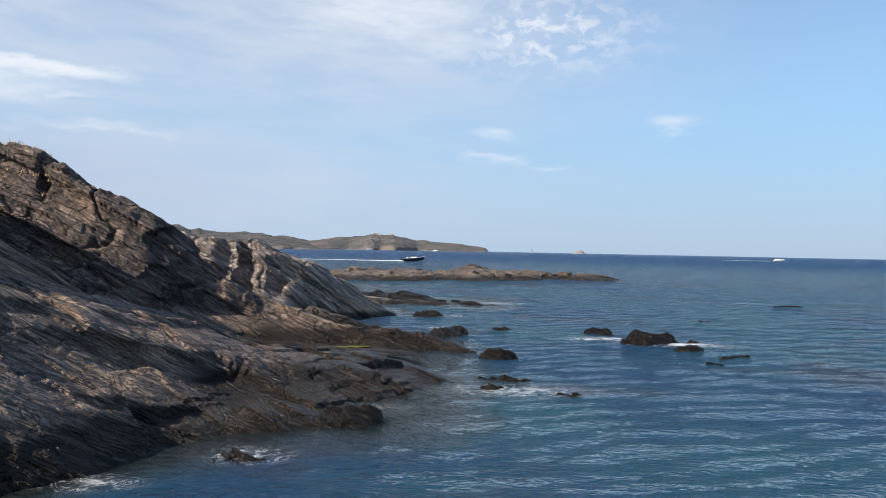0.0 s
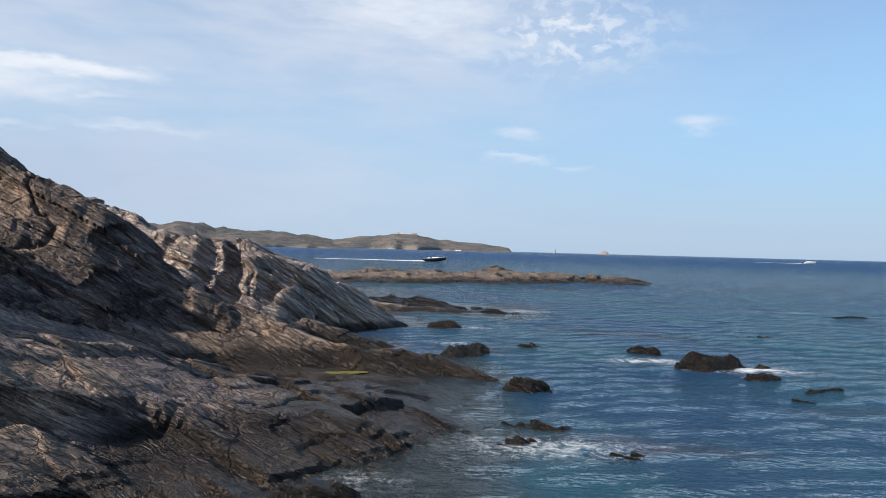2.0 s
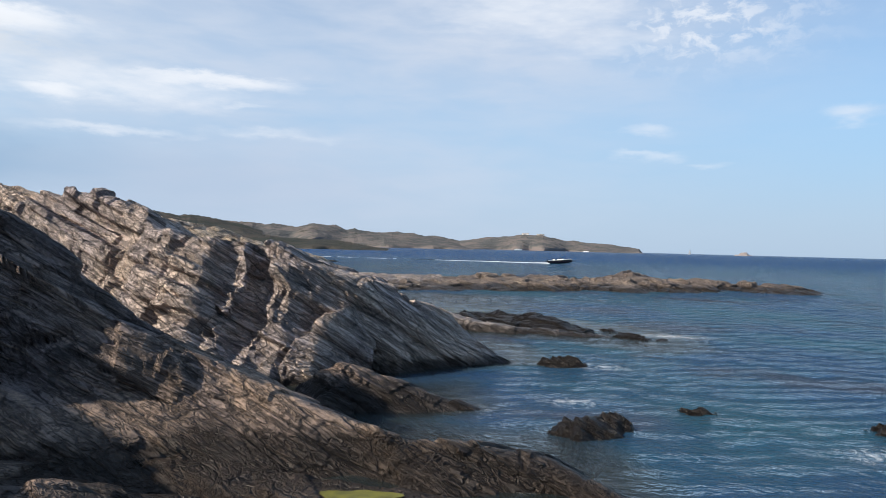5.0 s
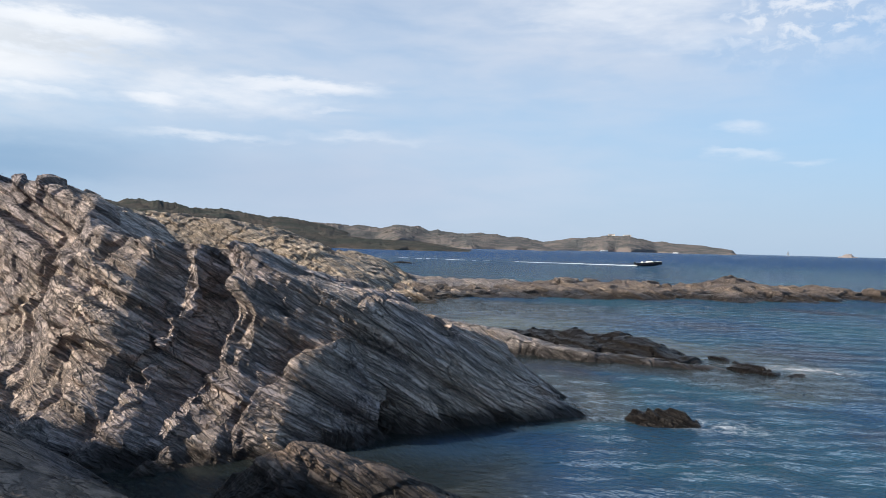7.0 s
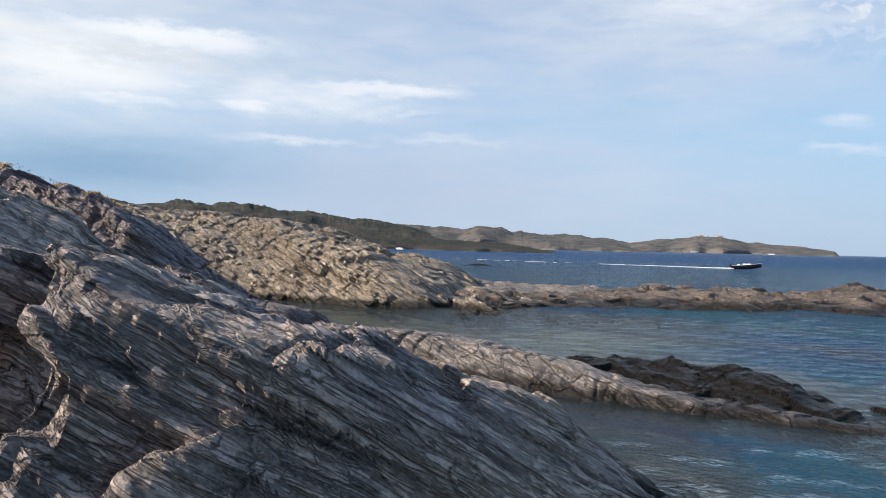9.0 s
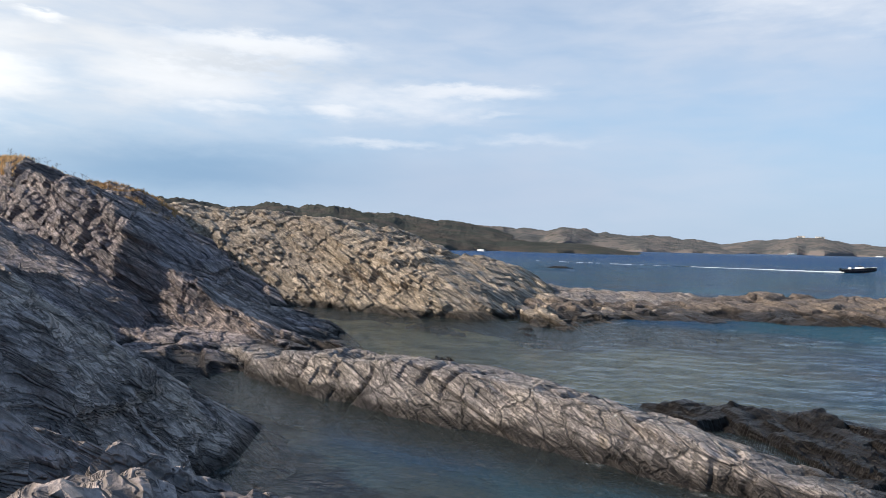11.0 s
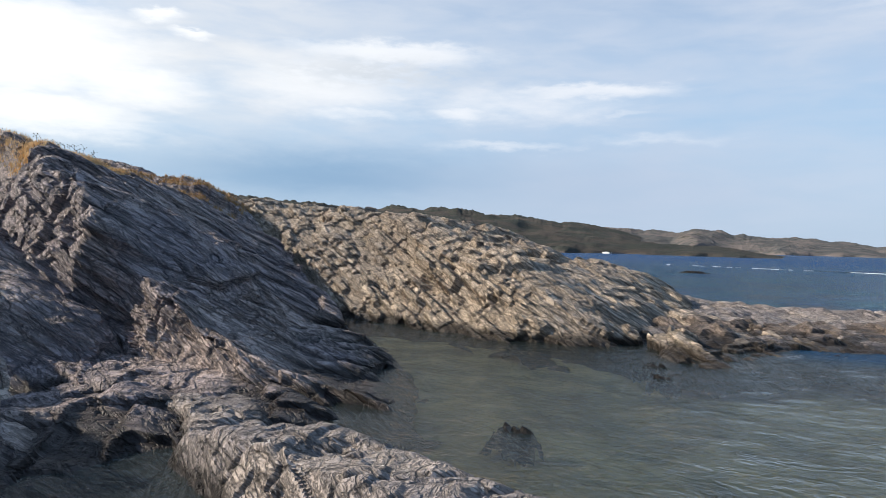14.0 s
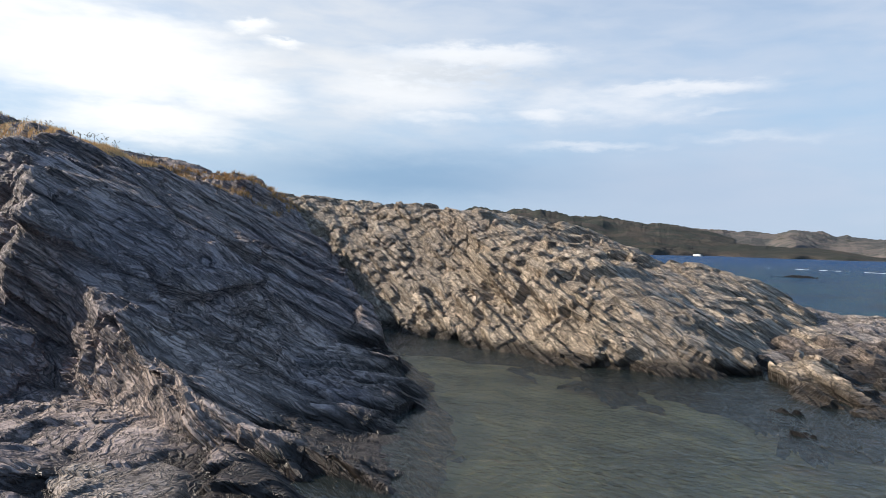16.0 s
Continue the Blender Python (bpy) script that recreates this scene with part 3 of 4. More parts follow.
def third_base(x, y):
    h = rib(x, y, THIRD, [(0, 0), (0.3, 0.7), (1.0, 2.1), (3, 3.5), (6, 5.2)], [(0, 0), (3, 1.0), (6, 3.1), (9, 5.4)])
    # the dip slope behind the crest: one long bedding plane from the grassy top down to the cove
    c = np.array(THIRD)
    plane = np.minimum(6.9 - 0.425 * (x + 40.3) - 0.33 * (y - 51.1), np.interp(y, [48, 51, 55, 57, 59, 63, 70], [7.6, 7.25, 6.65, 5.9, 5.7, 5.5, 5.1]) - 0.16 * (x + 43))
    foot = np.interp(x, [-60, -45, -36, -32, -29, -22.6, -18.4, -16.8], [66, 63, 60.5, 58.6, 56.9, 53.6, 50.0, 47.5]) + 0.5 * crumple(x * 0.5, y * 0.3, 3, 47)
    plane = np.where(y < foot, np.maximum(plane, 0.16 * (foot - y)) + 0.12, 0.12 - 0.7 * (y - foot))
    return np.maximum(h, np.where(y > np.interp(x, c[:, 0], c[:, 1]) + 0.3, plane, -9.0))


def slab_base(x, y):
    return rib(x, y, SLAB, [(0, 0), (4, 0.1), (6, 0.8), (9, 3)], [(0, 0), (1.0, 0.35), (2, 2)])


def foot_base(x, y):
    return rib(x, y, BASE, [(0, 0), (1.6, 0.1), (2.2, 0.6)], [(0, 0), (1.5, 0.1), (3, 1)])


def fourth_base(x, y):
    h = rib(x, y, FOURTH, [(0, 0), (1.6, 0.5), (3.2, 2.4), (5.5, 4.0), (9, 6)], [(0, 0), (6, 0.4), (12, 2.0), (20, 6)]) - 0.2 * np.clip((-22 - x) / 6, 0, 1)
    return np.maximum(h, rib(x, y, BROAD, [(0, 0), (7, 0.1), (10, 1.0), (14, 4)], [(0, 0), (3, 1.0), (8, 4)]))


def wall_base(x, y):
    return rib(x, y, WALL, [(0, 0), (0.1, 0.06), (0.45, 0.75), (1.2, 1.6)], [(0, 0), (1.4, 0.12), (2.2, 0.7), (3.5, 1.6)])


def shelf_base(x, y):
    return rib(x, y, SHELF, [(0, 0), (0.5, 0.1), (2, 0.25), (4, 0.4), (5, 1.5)], [(0, 0), (0.6, 0.2), (1.2, 0.7), (3, 1.5)])


def reef_base(x, y):
    return rib(x, y, REEF, [(0, 0), (1.5, 0.25), (5, 0.5), (8, 0.9), (12, 2)], [(0, 0), (1.5, 0.5), (4, 1.6)])


def platform_base(x, y):
    return rib(x, y, FLAT, [(0, 0), (1, 0.3), (9, 0.5), (12, 0.75), (15, 2)], [(0, 0), (1.0, 0.3), (3, 1.6)])


def steps(a, b, d):
    return np.linspace(a, b, int(round((b - a) / d)) + 1)


def under(ob, thing):
    """Makes ob a part of a thing that stands at the origin."""
    ob.parent = thing
    return ob


def spread(far, near, wide, fine):
    """Columns: wide apart from far to near[0], close from there to near[1]."""
    return np.concatenate([np.arange(far, near[0], wide), steps(near[0], near[1], fine)])


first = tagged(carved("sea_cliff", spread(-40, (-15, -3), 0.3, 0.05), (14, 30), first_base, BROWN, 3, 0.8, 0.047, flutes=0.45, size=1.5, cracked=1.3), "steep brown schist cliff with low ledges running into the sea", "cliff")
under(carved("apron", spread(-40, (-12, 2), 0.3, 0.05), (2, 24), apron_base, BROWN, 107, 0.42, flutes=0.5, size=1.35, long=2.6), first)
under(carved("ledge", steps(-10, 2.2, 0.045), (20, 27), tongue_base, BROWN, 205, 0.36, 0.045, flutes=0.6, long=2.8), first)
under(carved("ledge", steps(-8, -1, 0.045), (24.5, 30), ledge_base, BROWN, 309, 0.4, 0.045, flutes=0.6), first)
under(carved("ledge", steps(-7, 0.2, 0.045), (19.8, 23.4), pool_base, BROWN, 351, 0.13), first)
second = tagged(carved("rock_spur", spread(-30, (-18, -0.5), 0.2, 0.05), (26, 43), second_base, SCHIST, 413, 0.75, 0.043, flutes=0.35, size=1.35, long=2.0, cracked=1.2), "jointed grey-brown schist spur sloping down into the sea", "rock")
KNOB = [(-7.5, 28.9, 0.2), (-7.0, 29.0, 1.05), (-6.4, 29.5, 1.62), (-5.95, 30.2, 2.0), (-5.7, 30.5, 1.3), (-5.5, 30.6, 0.6)]
under(carved("buttress", steps(-7.6, -5.4, 0.04), (28, 31.6), lambda x, y: rib(x, y, KNOB, [(0, 0), (0.15, 0.3), (0.6, 1.5)], [(0, 0), (0.3, 0.1), (0.9, 1.2)]), SCHIST, 471, 0.5, 0.04), second)
third = tagged(carved("grassy_cliff", spread(-70, (-42, -16.5), 0.3, 0.06), (41, 66), third_base, SLATE, 523, 0.75, 0.052, 1.2, size=1.5, long=2.4), "dark slaty cliff with dry grass along its top", "cliff")
under(carved("rock_slab", steps(-34, -16.5, 0.07), (36, 48), slab_base, SLATE, 626, 0.5, 0.06, 1.2, size=1.6, long=3.0), third)
under(carved("foot", steps(-25, -16.8, 0.05), (43, 50), foot_base, SLATE, 729, 0.4), third)
fourth = tagged(carved("pale_cliff", spread(-75, (-52, -13), 0.3, 0.075), (56, 84), fourth_base, PALE, 833, 0.95, 0.068, flutes=0.3, size=1.4, long=1.8, cracked=1.3), "pale broken schist cliff at the back of the cove", "cliff")
CRAGS = [[(-39.2, 67, 4.7), (-38.5, 66.9, 5.4), (-37.4, 66.7, 5.25), (-36.8, 66.8, 5.45), (-36, 66.9, 5.15), (-35.4, 66.9, 4.6)], [(-35.0, 74, 4.0), (-34.6, 73.9, 4.55), (-33.3, 73.9, 4.4), (-32.8, 73.9, 3.8)]]
for i, line in enumerate(CRAGS):
    under(carved("crag", steps(line[0][0], line[-1][0], 0.06), (line[0][1] - 1.6, line[0][1] + 2), lambda x, y, line=line: rib(x, y, line, [(0, 0), (0.25, 0.35), (0.9, 1.8)], [(0, 0), (0.8, 0.3), (1.6, 1.8)]), PALE, 877 + i, 0.6, 0.06), fourth)
wall_rock = tagged(carved("rock_rib", steps(-20, 3, 0.045), (40, 48), wall_base, RIB, 943, 0.28, 0.04, flutes=0.2, size=1.0, cracked=3.2), "low wall-like rib of cracked grey rock across the cove", "rock")
under(carved("shelf", steps(-13, 5, 0.06), (40.5, 50), shelf_base, DARK, 1046, 0.75, 0.055), wall_rock)
reef = tagged(carved("reef", steps(-24, 25, 0.12), (58, 94), reef_base, REEF_ROCK, 1153, 0.7, 0.11, size=1.5), "flat brown rock reef just above the sea", "reef")
under(carved("platform", steps(-26, -2, 0.12), (58, 90), platform_base, RIB, 1259, 0.5, 0.11), reef)
# ---- sea and seabed ----


def graded(lo, hi, near, grow, far):
    """Even steps from lo to hi, then ever longer ones out to far on both sides."""
    out, d, p = [], near, 0.0
    while p < far:
        d *= grow
        p += d
        out.append(p)
    out = np.array(out)
    return np.concatenate([lo - out[::-1], steps(lo, hi, near), hi + out])


def swell(x, y):
    z = 0 * x
    for i, (size, high, turn) in enumerate([(6.5, 0.022, 205), (4.1, 0.02, 235), (2.6, 0.018, 190), (1.7, 0.018, 265), (1.15, 0.016, 150), (0.8, 0.012, 290)]):
        a = radians(turn)
        s = (x * math.cos(a) + y * math.sin(a)) * 6.283 / size + 5 * wool(x / (size * 2.2), y / (size * 2.2), 70 + i)
        z = z + 0.6 * high * (np.sin(s) + 0.22 * np.cos(2 * s)) * (0.4 + 1.2 * wool(x / (3 * size), y / (3 * size), 90 + i))
    return z


xs, ys = graded(-34, 22, 0.2, 1.065, 9000), graded(6, 62, 0.2, 1.065, 9000)
gx, gy = np.meshgrid(xs, ys)
gap = np.maximum(np.maximum(-34 - gx, gx - 22), np.maximum(6 - gy, gy - 62))
calm = 1 / (1 + np.maximum(gap, 0) / 60)
calm = calm * (0.25 + 0.75 * np.clip((gx + 0.25 * gy + 2) / 10, 0, 1))
verts, quads = sheet(xs, ys, lambda x, y: swell(x, y) * calm, -9)
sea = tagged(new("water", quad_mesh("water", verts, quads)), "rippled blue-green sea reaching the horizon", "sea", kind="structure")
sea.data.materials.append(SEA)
foam = sea.data.attributes.new("foam", "FLOAT", "POINT")
vx, vy = verts[:, 0], verts[:, 1]
mask = np.zeros(len(verts))
for fx, fy, rx, ry, k in [(1.6, 16.2, 2.1, 0.9, 0.6), (8.6, 25.2, 2.2, 0.9, 0.78), (6.0, 26.4, 1.9, 0.7, 0.66), (-1.2, 14.2, 0.7, 0.6, 0.5), (-2.9, 10.8, 0.8, 0.5, 0.6), (-4.6, 9.4, 0.8, 0.4, 0.6), (3.4, 43.2, 2.2, 0.7, 0.65), (0.4, 34.4, 1.6, 0.7, 0.5), (-1.0, 34.6, 0.7, 0.5, 0.6), (20, 48, 3.0, 0.5, 0.6), (-0.3, 29.2, 0.9, 0.6, 0.55), (-20, 124, 6, 1.5, 0.7)]:
    mask = np.maximum(mask, k * np.exp(-((vx - fx) / rx) ** 2 - ((vy - fy) / ry) ** 2))
near = (vx > -40) & (vx < 8) & (vy > 2) & (vy < 66)
fringe = np.zeros(near.sum())
for base in (apron_base, tongue_base, ledge_base, second_base, wall_base, shelf_base, fourth_base, slab_base):
    h = base(vx[near], vy[near])
    fringe = np.maximum(fringe, np.exp(-((h + 0.12) / 0.13) ** 2))
shoal = np.full(near.sum(), -9.0)
for base, tip in ((apron_base, 0.2), (tongue_base, 0.6), (ledge_base, -3), (second_base, -2.5), (wall_base, 0.5), (shelf_base, 3), (fourth_base, -16), (slab_base, -18), (third_base, -18)):
    shoal = np.maximum(shoal, base(vx[near], vy[near]) - 0.8 * np.maximum(vx[near] - tip, 0))
shallow = np.zeros(len(verts))
shallow[near] = np.clip(1 + (shoal + 0.3 + 0.5 * crumple(vx[near] * 0.4, vy[near] * 0.4, 3, 71)) / 1.8, 0, 1)
cove = np.clip((-1 - vx) / 8, 0, 1) * np.clip((vy - 42) / 4, 0, 1) * np.clip((66 - vy) / 4, 0, 1)
shallow = np.maximum(shallow, 0.92 * cove)
sea.data.attributes.new("shallow", "FLOAT", "POINT").data.foreach_set("value", shallow.astype(np.float32))
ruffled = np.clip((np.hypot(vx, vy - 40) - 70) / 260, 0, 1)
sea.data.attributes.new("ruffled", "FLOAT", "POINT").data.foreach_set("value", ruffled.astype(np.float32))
open_sea = 0.25 + 0.75 * np.clip((vx[near] + 0.35 * vy[near] - 2) / 9, 0, 1)
mask[near] = np.maximum(mask[near], 0.52 * open_sea * fringe * np.clip(2.4 * wool(vx[near] * 0.9, vy[near] * 0.9, 77) - 0.7, 0, 1))
foam.data.foreach_set("value", mask.astype(np.float32))


def bed_height(x, y):
    near = np.clip((x + 3) / 14, 0, 1) + np.clip((4 - y) / 10, 0, 1)
    deep = 0.9 + 2.6 * np.clip(near, 0, 1) + 1.2 * np.clip((y - 60) / 40, 0, 1)
    deep = deep - 0.25 * np.clip((-14 - x) / 8, 0, 1)
    return -deep + 0.45 * crumple(x * 0.22, y * 0.22, 4, 61)


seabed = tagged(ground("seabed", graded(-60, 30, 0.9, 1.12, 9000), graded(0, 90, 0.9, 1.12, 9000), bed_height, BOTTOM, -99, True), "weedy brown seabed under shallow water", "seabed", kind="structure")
# ---- rocks in the water ----


def skerry_rock(x, y, rx, ry, high, turn, seed, skin=None):
    """A low rock awash."""
    n = int(max(40, min(130, 2.6 * max(rx, ry) / 0.05)))
    a = np.linspace(-1.35, 1.35, n)
    c, s = math.cos(radians(turn)), math.sin(radians(turn))

    def height(u, v):
        r = np.sqrt((u * 1.0) ** 2 + v ** 2) + 0.38 * crumple(u * 1.6 + seed, v * 1.6, 3, seed)
        h = 1.12 * high * (1 - np.clip(r, 0, 1.6) ** 1.9) - 0.10
        px, py = x + c * u * rx - s * v * ry, y + s * u * rx + c * v * ry
        h = h + 0.30 * high * crumple(px * 2.2, py * 2.2, 4, seed + 3)
        w = h + BED[0] * px + BED[1] * py
        w = terrace(w, 0.16, px, py, seed + 4)
        return w - BED[0] * px - BED[1] * py

    verts, quads = sheet(a, a, height, -0.45)
    u, v = verts[:, 0].copy(), verts[:, 1].copy()
    verts[:, 0], verts[:, 1] = x + c * u * rx - s * v * ry, y + s * u * rx + c * v * ry
    ob = new("sea_rock", quad_mesh("sea_rock", verts, quads))
    ob.data.materials.append(skin or DARK)
    return tagged(ob, "dark wet rock breaking the sea surface", "rock", "rocks awash")


for i, (x, y, rx, ry, high, turn) in enumerate([
        (7.3, 25.4, 1.35, 0.8, 0.46, 15), (8.4, 23.6, 0.7, 0.35, 0.25, -10), (6.1, 28.2, 0.75, 0.4, 0.3, 0), (1.75, 21.2, 0.55, 0.4, 0.36, 0),
        (0.3, 26.6, 1.0, 0.8, 0.42, 30), (-1.6, 13.0, 0.95, 0.55, 0.36, 15), (1.1, 16.5, 0.5, 0.3, 0.2, 0), (2.7, 15.9, 0.5, 0.25, 0.18, 0),
        (7.9, 20.9, 0.5, 0.22, 0.16, 0), (-0.8, 34.4, 0.9, 0.45, 0.34, 0), (2.5, 28.9, 0.6, 0.3, 0.26, 0), (-2.9, 10.6, 0.45, 0.25, 0.2, 0),
        (1.2, 35.2, 0.5, 0.2, 0.15, 0), (-16.4, 58.8, 0.42, 0.22, 0.22, 20), (-14.8, 49.5, 0.42, 0.24, 0.22, 10), (-15.3, 57.1, 0.36, 0.18, 0.2, 0), (-52, 147, 3.2, 1.2, 0.45, 0), (9.2, 22.2, 0.7, 0.3, 0.2, 10), (12.6, 34.0, 1.2, 0.4, 0.16, 5), (21.5, 45.0, 1.8, 0.5, 0.2, 0), (1.6, 17.6, 0.9, 0.4, 0.22, -15), (9.0, 25.6, 0.5, 0.3, 0.2, 30)]):
    skerry_rock(x, y, rx, ry, high, turn, 100 + 9 * i)
# ---- far coast ----


def far_land(name, profile, near, ridge, far, skin, label, seed, cragged):
    """A stretch of coast seen far off: a height field on bearings, whose skyline rises to the given degrees."""
    b = np.array(profile)
    bearings = np.linspace(b[0, 0], b[-1, 0], 620)
    share = np.linspace(0, 1, 90)
    a, s = np.meshgrid(bearings, share)
    top = ridge * np.tan(np.radians(np.interp(a, b[:, 0], b[:, 1])))
    shore = near * (1 + 0.05 * crumple(a * 0.5, 0 * a, 2, seed, 0.4))
    r = shore + (far - shore) * s ** 1.6
    k = (r - shore) / (ridge - shore)
    step = 0.06 + 0.2 * np.clip(crumple(a * 0.5, 0 * a, 2, seed + 1, 0.4), 0, 1)
    rise = np.where(k < 1, step * np.clip(k / 0.05, 0, 1) ** 0.7 + (1 - step) * np.clip(k, 0, 1) ** 0.9, 1 - 0.35 * (k - 1))
    x, y = -r * np.sin(np.radians(a)), r * np.cos(np.radians(a))
    size = ridge * 0.05
    z = top * rise * (1 + 0.20 * crumple(x / size, y / size, 5, seed + 3, 0.55) * np.clip(k * 3, 0.2, 1)) - 1.5 * (s == 0)
    z = z + cragged * top * 0.10 * crumple(x / size * 4, y / size * 4, 4, seed + 8, 0.6)
    z[0] = -3
    n, m = z.shape
    index = np.arange(n * m).reshape(n, m)
    quads = np.stack([index[:-1, :-1], index[1:, :-1], index[1:, 1:], index[:-1, 1:]], -1).reshape(-1, 4)
    ob = new(name, quad_mesh(name, np.stack([x.ravel(), y.ravel(), z.ravel()], -1), quads))
    ob.data.materials.append(skin)
    return tagged(ob, label, "headland")


# the far coast's scrub colours are greyed to hold the haze of distance
SCRUB_HAZED = scrub_material("hazed_far_scrub", (0.098, 0.100, 0.100), (0.175, 0.152, 0.140), (0.165, 0.142, 0.135))
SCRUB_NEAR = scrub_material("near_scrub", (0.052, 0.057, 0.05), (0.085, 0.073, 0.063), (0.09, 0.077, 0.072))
headland = far_land("far_headland", [(-3.7, 0.0), (-3.4, 0.33), (-1.6, 0.57), (0.4, 0.67), (2.2, 0.92), (4.0, 1.22), (5.8, 1.24), (7.2, 0.98), (9.0, 0.76), (10.6, 0.55), (12.5, 0.95), (14.5, 1.15), (17, 1.2), (20.0, 1.2), (24, 1.0)], 2100, 2500, 3200, SCRUB_HAZED, "far brown headland with low scrub and sea cliffs", 201, 0.6)
far_land("middle_headland", [(9.5, 0.0), (11, 0.5), (13.5, 0.9), (16, 1.1), (19.6, 1.3), (20.8, 1.62), (23, 1.66), (24.8, 1.6), (26, 1.45), (29, 1.72), (33, 2.0), (38, 2.4), (40, 2.55)], 1300, 1650, 2300, SCRUB_HAZED, "hilly olive-brown coast of dry scrub", 231, 0.5)
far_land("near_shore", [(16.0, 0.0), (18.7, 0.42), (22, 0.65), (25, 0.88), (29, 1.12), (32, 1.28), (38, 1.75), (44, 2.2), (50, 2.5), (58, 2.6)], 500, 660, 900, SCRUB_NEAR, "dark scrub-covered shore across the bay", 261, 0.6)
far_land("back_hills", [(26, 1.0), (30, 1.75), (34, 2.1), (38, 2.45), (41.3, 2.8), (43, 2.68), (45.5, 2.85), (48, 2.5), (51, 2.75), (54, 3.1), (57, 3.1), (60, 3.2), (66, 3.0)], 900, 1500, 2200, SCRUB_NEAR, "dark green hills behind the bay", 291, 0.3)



def inland(x, y):
    """The land behind the cliffs, lower than their crests."""
    edge = np.interp(y, [0, 20, 32, 38, 48, 60, 80], [-14, -13, -16, -24, -40, -42, -46]) - 2.5 * (1 + crumple(y * 0.12, 0 * y, 4, 617))
    cap = np.interp(y, [0, 20, 32, 38, 48, 60, 80], [4, 4, 3.5, 3, 4.5, 4, 3.6])
    z = np.minimum(0.45 * (edge - x), cap) + 0.25 * crumple(x * 0.3, y * 0.3, 4, 611)
    return z - 0.5 * np.maximum(y - 84, 0)


SCRUB_LAND = scrub_material("clifftop_scrub", (0.115, 0.105, 0.062), (0.24, 0.20, 0.14), (0.26, 0.23, 0.20))
tagged(ground("ground", graded(-60, -12, 0.5, 1.12, 900), graded(-20, 92, 0.5, 1.12, 160), inland, SCRUB_LAND, -1.0, True), "dry scrubby ground behind the cliffs", "ground", kind="structure")
# ---- grass and shrubs ----


def plain(name, colour, rough=0.6, spread_=0.0, metal=0.0):
    made, t = material(name)
    n = t.noise(t.place(), 6.0, 4.0, 0.6)
    dim = tuple(c * (0.72 - spread_) for c in colour)
    finish(t, t.mix(t.ramp(n, 0.35, 0.65), dim, colour), rough, metal=metal)
    return made


def leaf_material(name, a, b):
    made, t = material(name)
    chance = t.add("NewGeometry").outputs["Random Per Island"]
    finish(t, t.mix(chance, a, b), 0.8, gloss=0.2)
    return made


STRAW = leaf_material("dry_straw", (0.80, 0.56, 0.30), (0.60, 0.41, 0.20))
RUST = leaf_material("rusty_shrub", (0.52, 0.33, 0.16), (0.36, 0.23, 0.11))
STALK = leaf_material("dark_seed_stalk", (0.10, 0.08, 0.055), (0.05, 0.042, 0.03))


def seats(ob, test, count, seed):
    """Places on a rock's upper side."""
    co = np.empty(len(ob.data.vertices) * 3)
    ob.data.vertices.foreach_get("co", co)
    co = co.reshape(-1, 3)
    co = co[test(co)]
    pick = np.random.default_rng(seed).integers(0, len(co), count)
    return co[pick]


def blades(name, places, tall, wide, each, skin, seed, lean=0.35):
    """Tufts of bent blades, three quads each."""
    r = np.random.default_rng(seed)
    root = np.repeat(places, each, axis=0) + np.concatenate([r.normal(0, 0.07, (len(places) * each, 2)), -0.04 + 0 * np.zeros((len(places) * each, 1))], 1)
    n = len(root)
    way = r.uniform(0, 6.283, n)
    size = tall * r.uniform(0.45, 1.15, n)
    out = np.stack([np.cos(way), np.sin(way), 0 * way], 1)
    side = np.stack([-np.sin(way), np.cos(way), 0 * way], 1) * wide * 0.5
    bend = lean * r.uniform(0.2, 1.4, n)
    verts = []
    for s_, w_ in ((0.0, 1.0), (0.5, 0.8), (1.0, 0.12)):
        mid = root + out * (bend * size * s_ ** 2)[:, None] + np.array([0, 0, 1.0]) * (size * s_)[:, None]
        verts += [mid - side * w_, mid + side * w_]
    verts = np.stack(verts, 1).reshape(-1, 3)
    base_ = (np.arange(n) * 6)[:, None]
    quads = np.concatenate([base_ + np.array([[0, 1, 3, 2]]), base_ + np.array([[2, 3, 5, 4]])])
    ob = new(name, quad_mesh(name, verts, quads))
    ob.data.materials.append(skin)
    return ob


def brink(y):
    """Where the level top ends and the dip slope begins."""
    return np.interp(y, [48, 51, 55, 57, 59, 63, 66], [-38.5, -40.0, -42.0, -42.0, -43.0, -45.0, -47.0])


def on_top(co):
    x, y, z = co[:, 0], co[:, 1], co[:, 2]
    crest_ = np.interp(x, [-62, -46, -39, -36, -33], [50.0, 50.0, 49.6, 48.0, 48.4])
    return (x < brink(y) + 0.5 * wool(x, y, 9)) & (x > -64) & (y < 57.5) & (y > crest_ - 0.5) & (wool(x * 0.5, y * 0.5, 5) > 0.22)


def on_saddle(co):
    x, y, z = co[:, 0], co[:, 1], co[:, 2]
    return (x < brink(y) + 0.6) & (x > -56) & (y > 56.6) & (y < 65) & (wool(x * 0.6, y * 0.6, 8) > 0.3)


def on_first(co):
    x, y, z = co[:, 0], co[:, 1], co[:, 2]
    return (x < -11.6) & (x > -17) & (y > 20.9) & (y < 22.4)


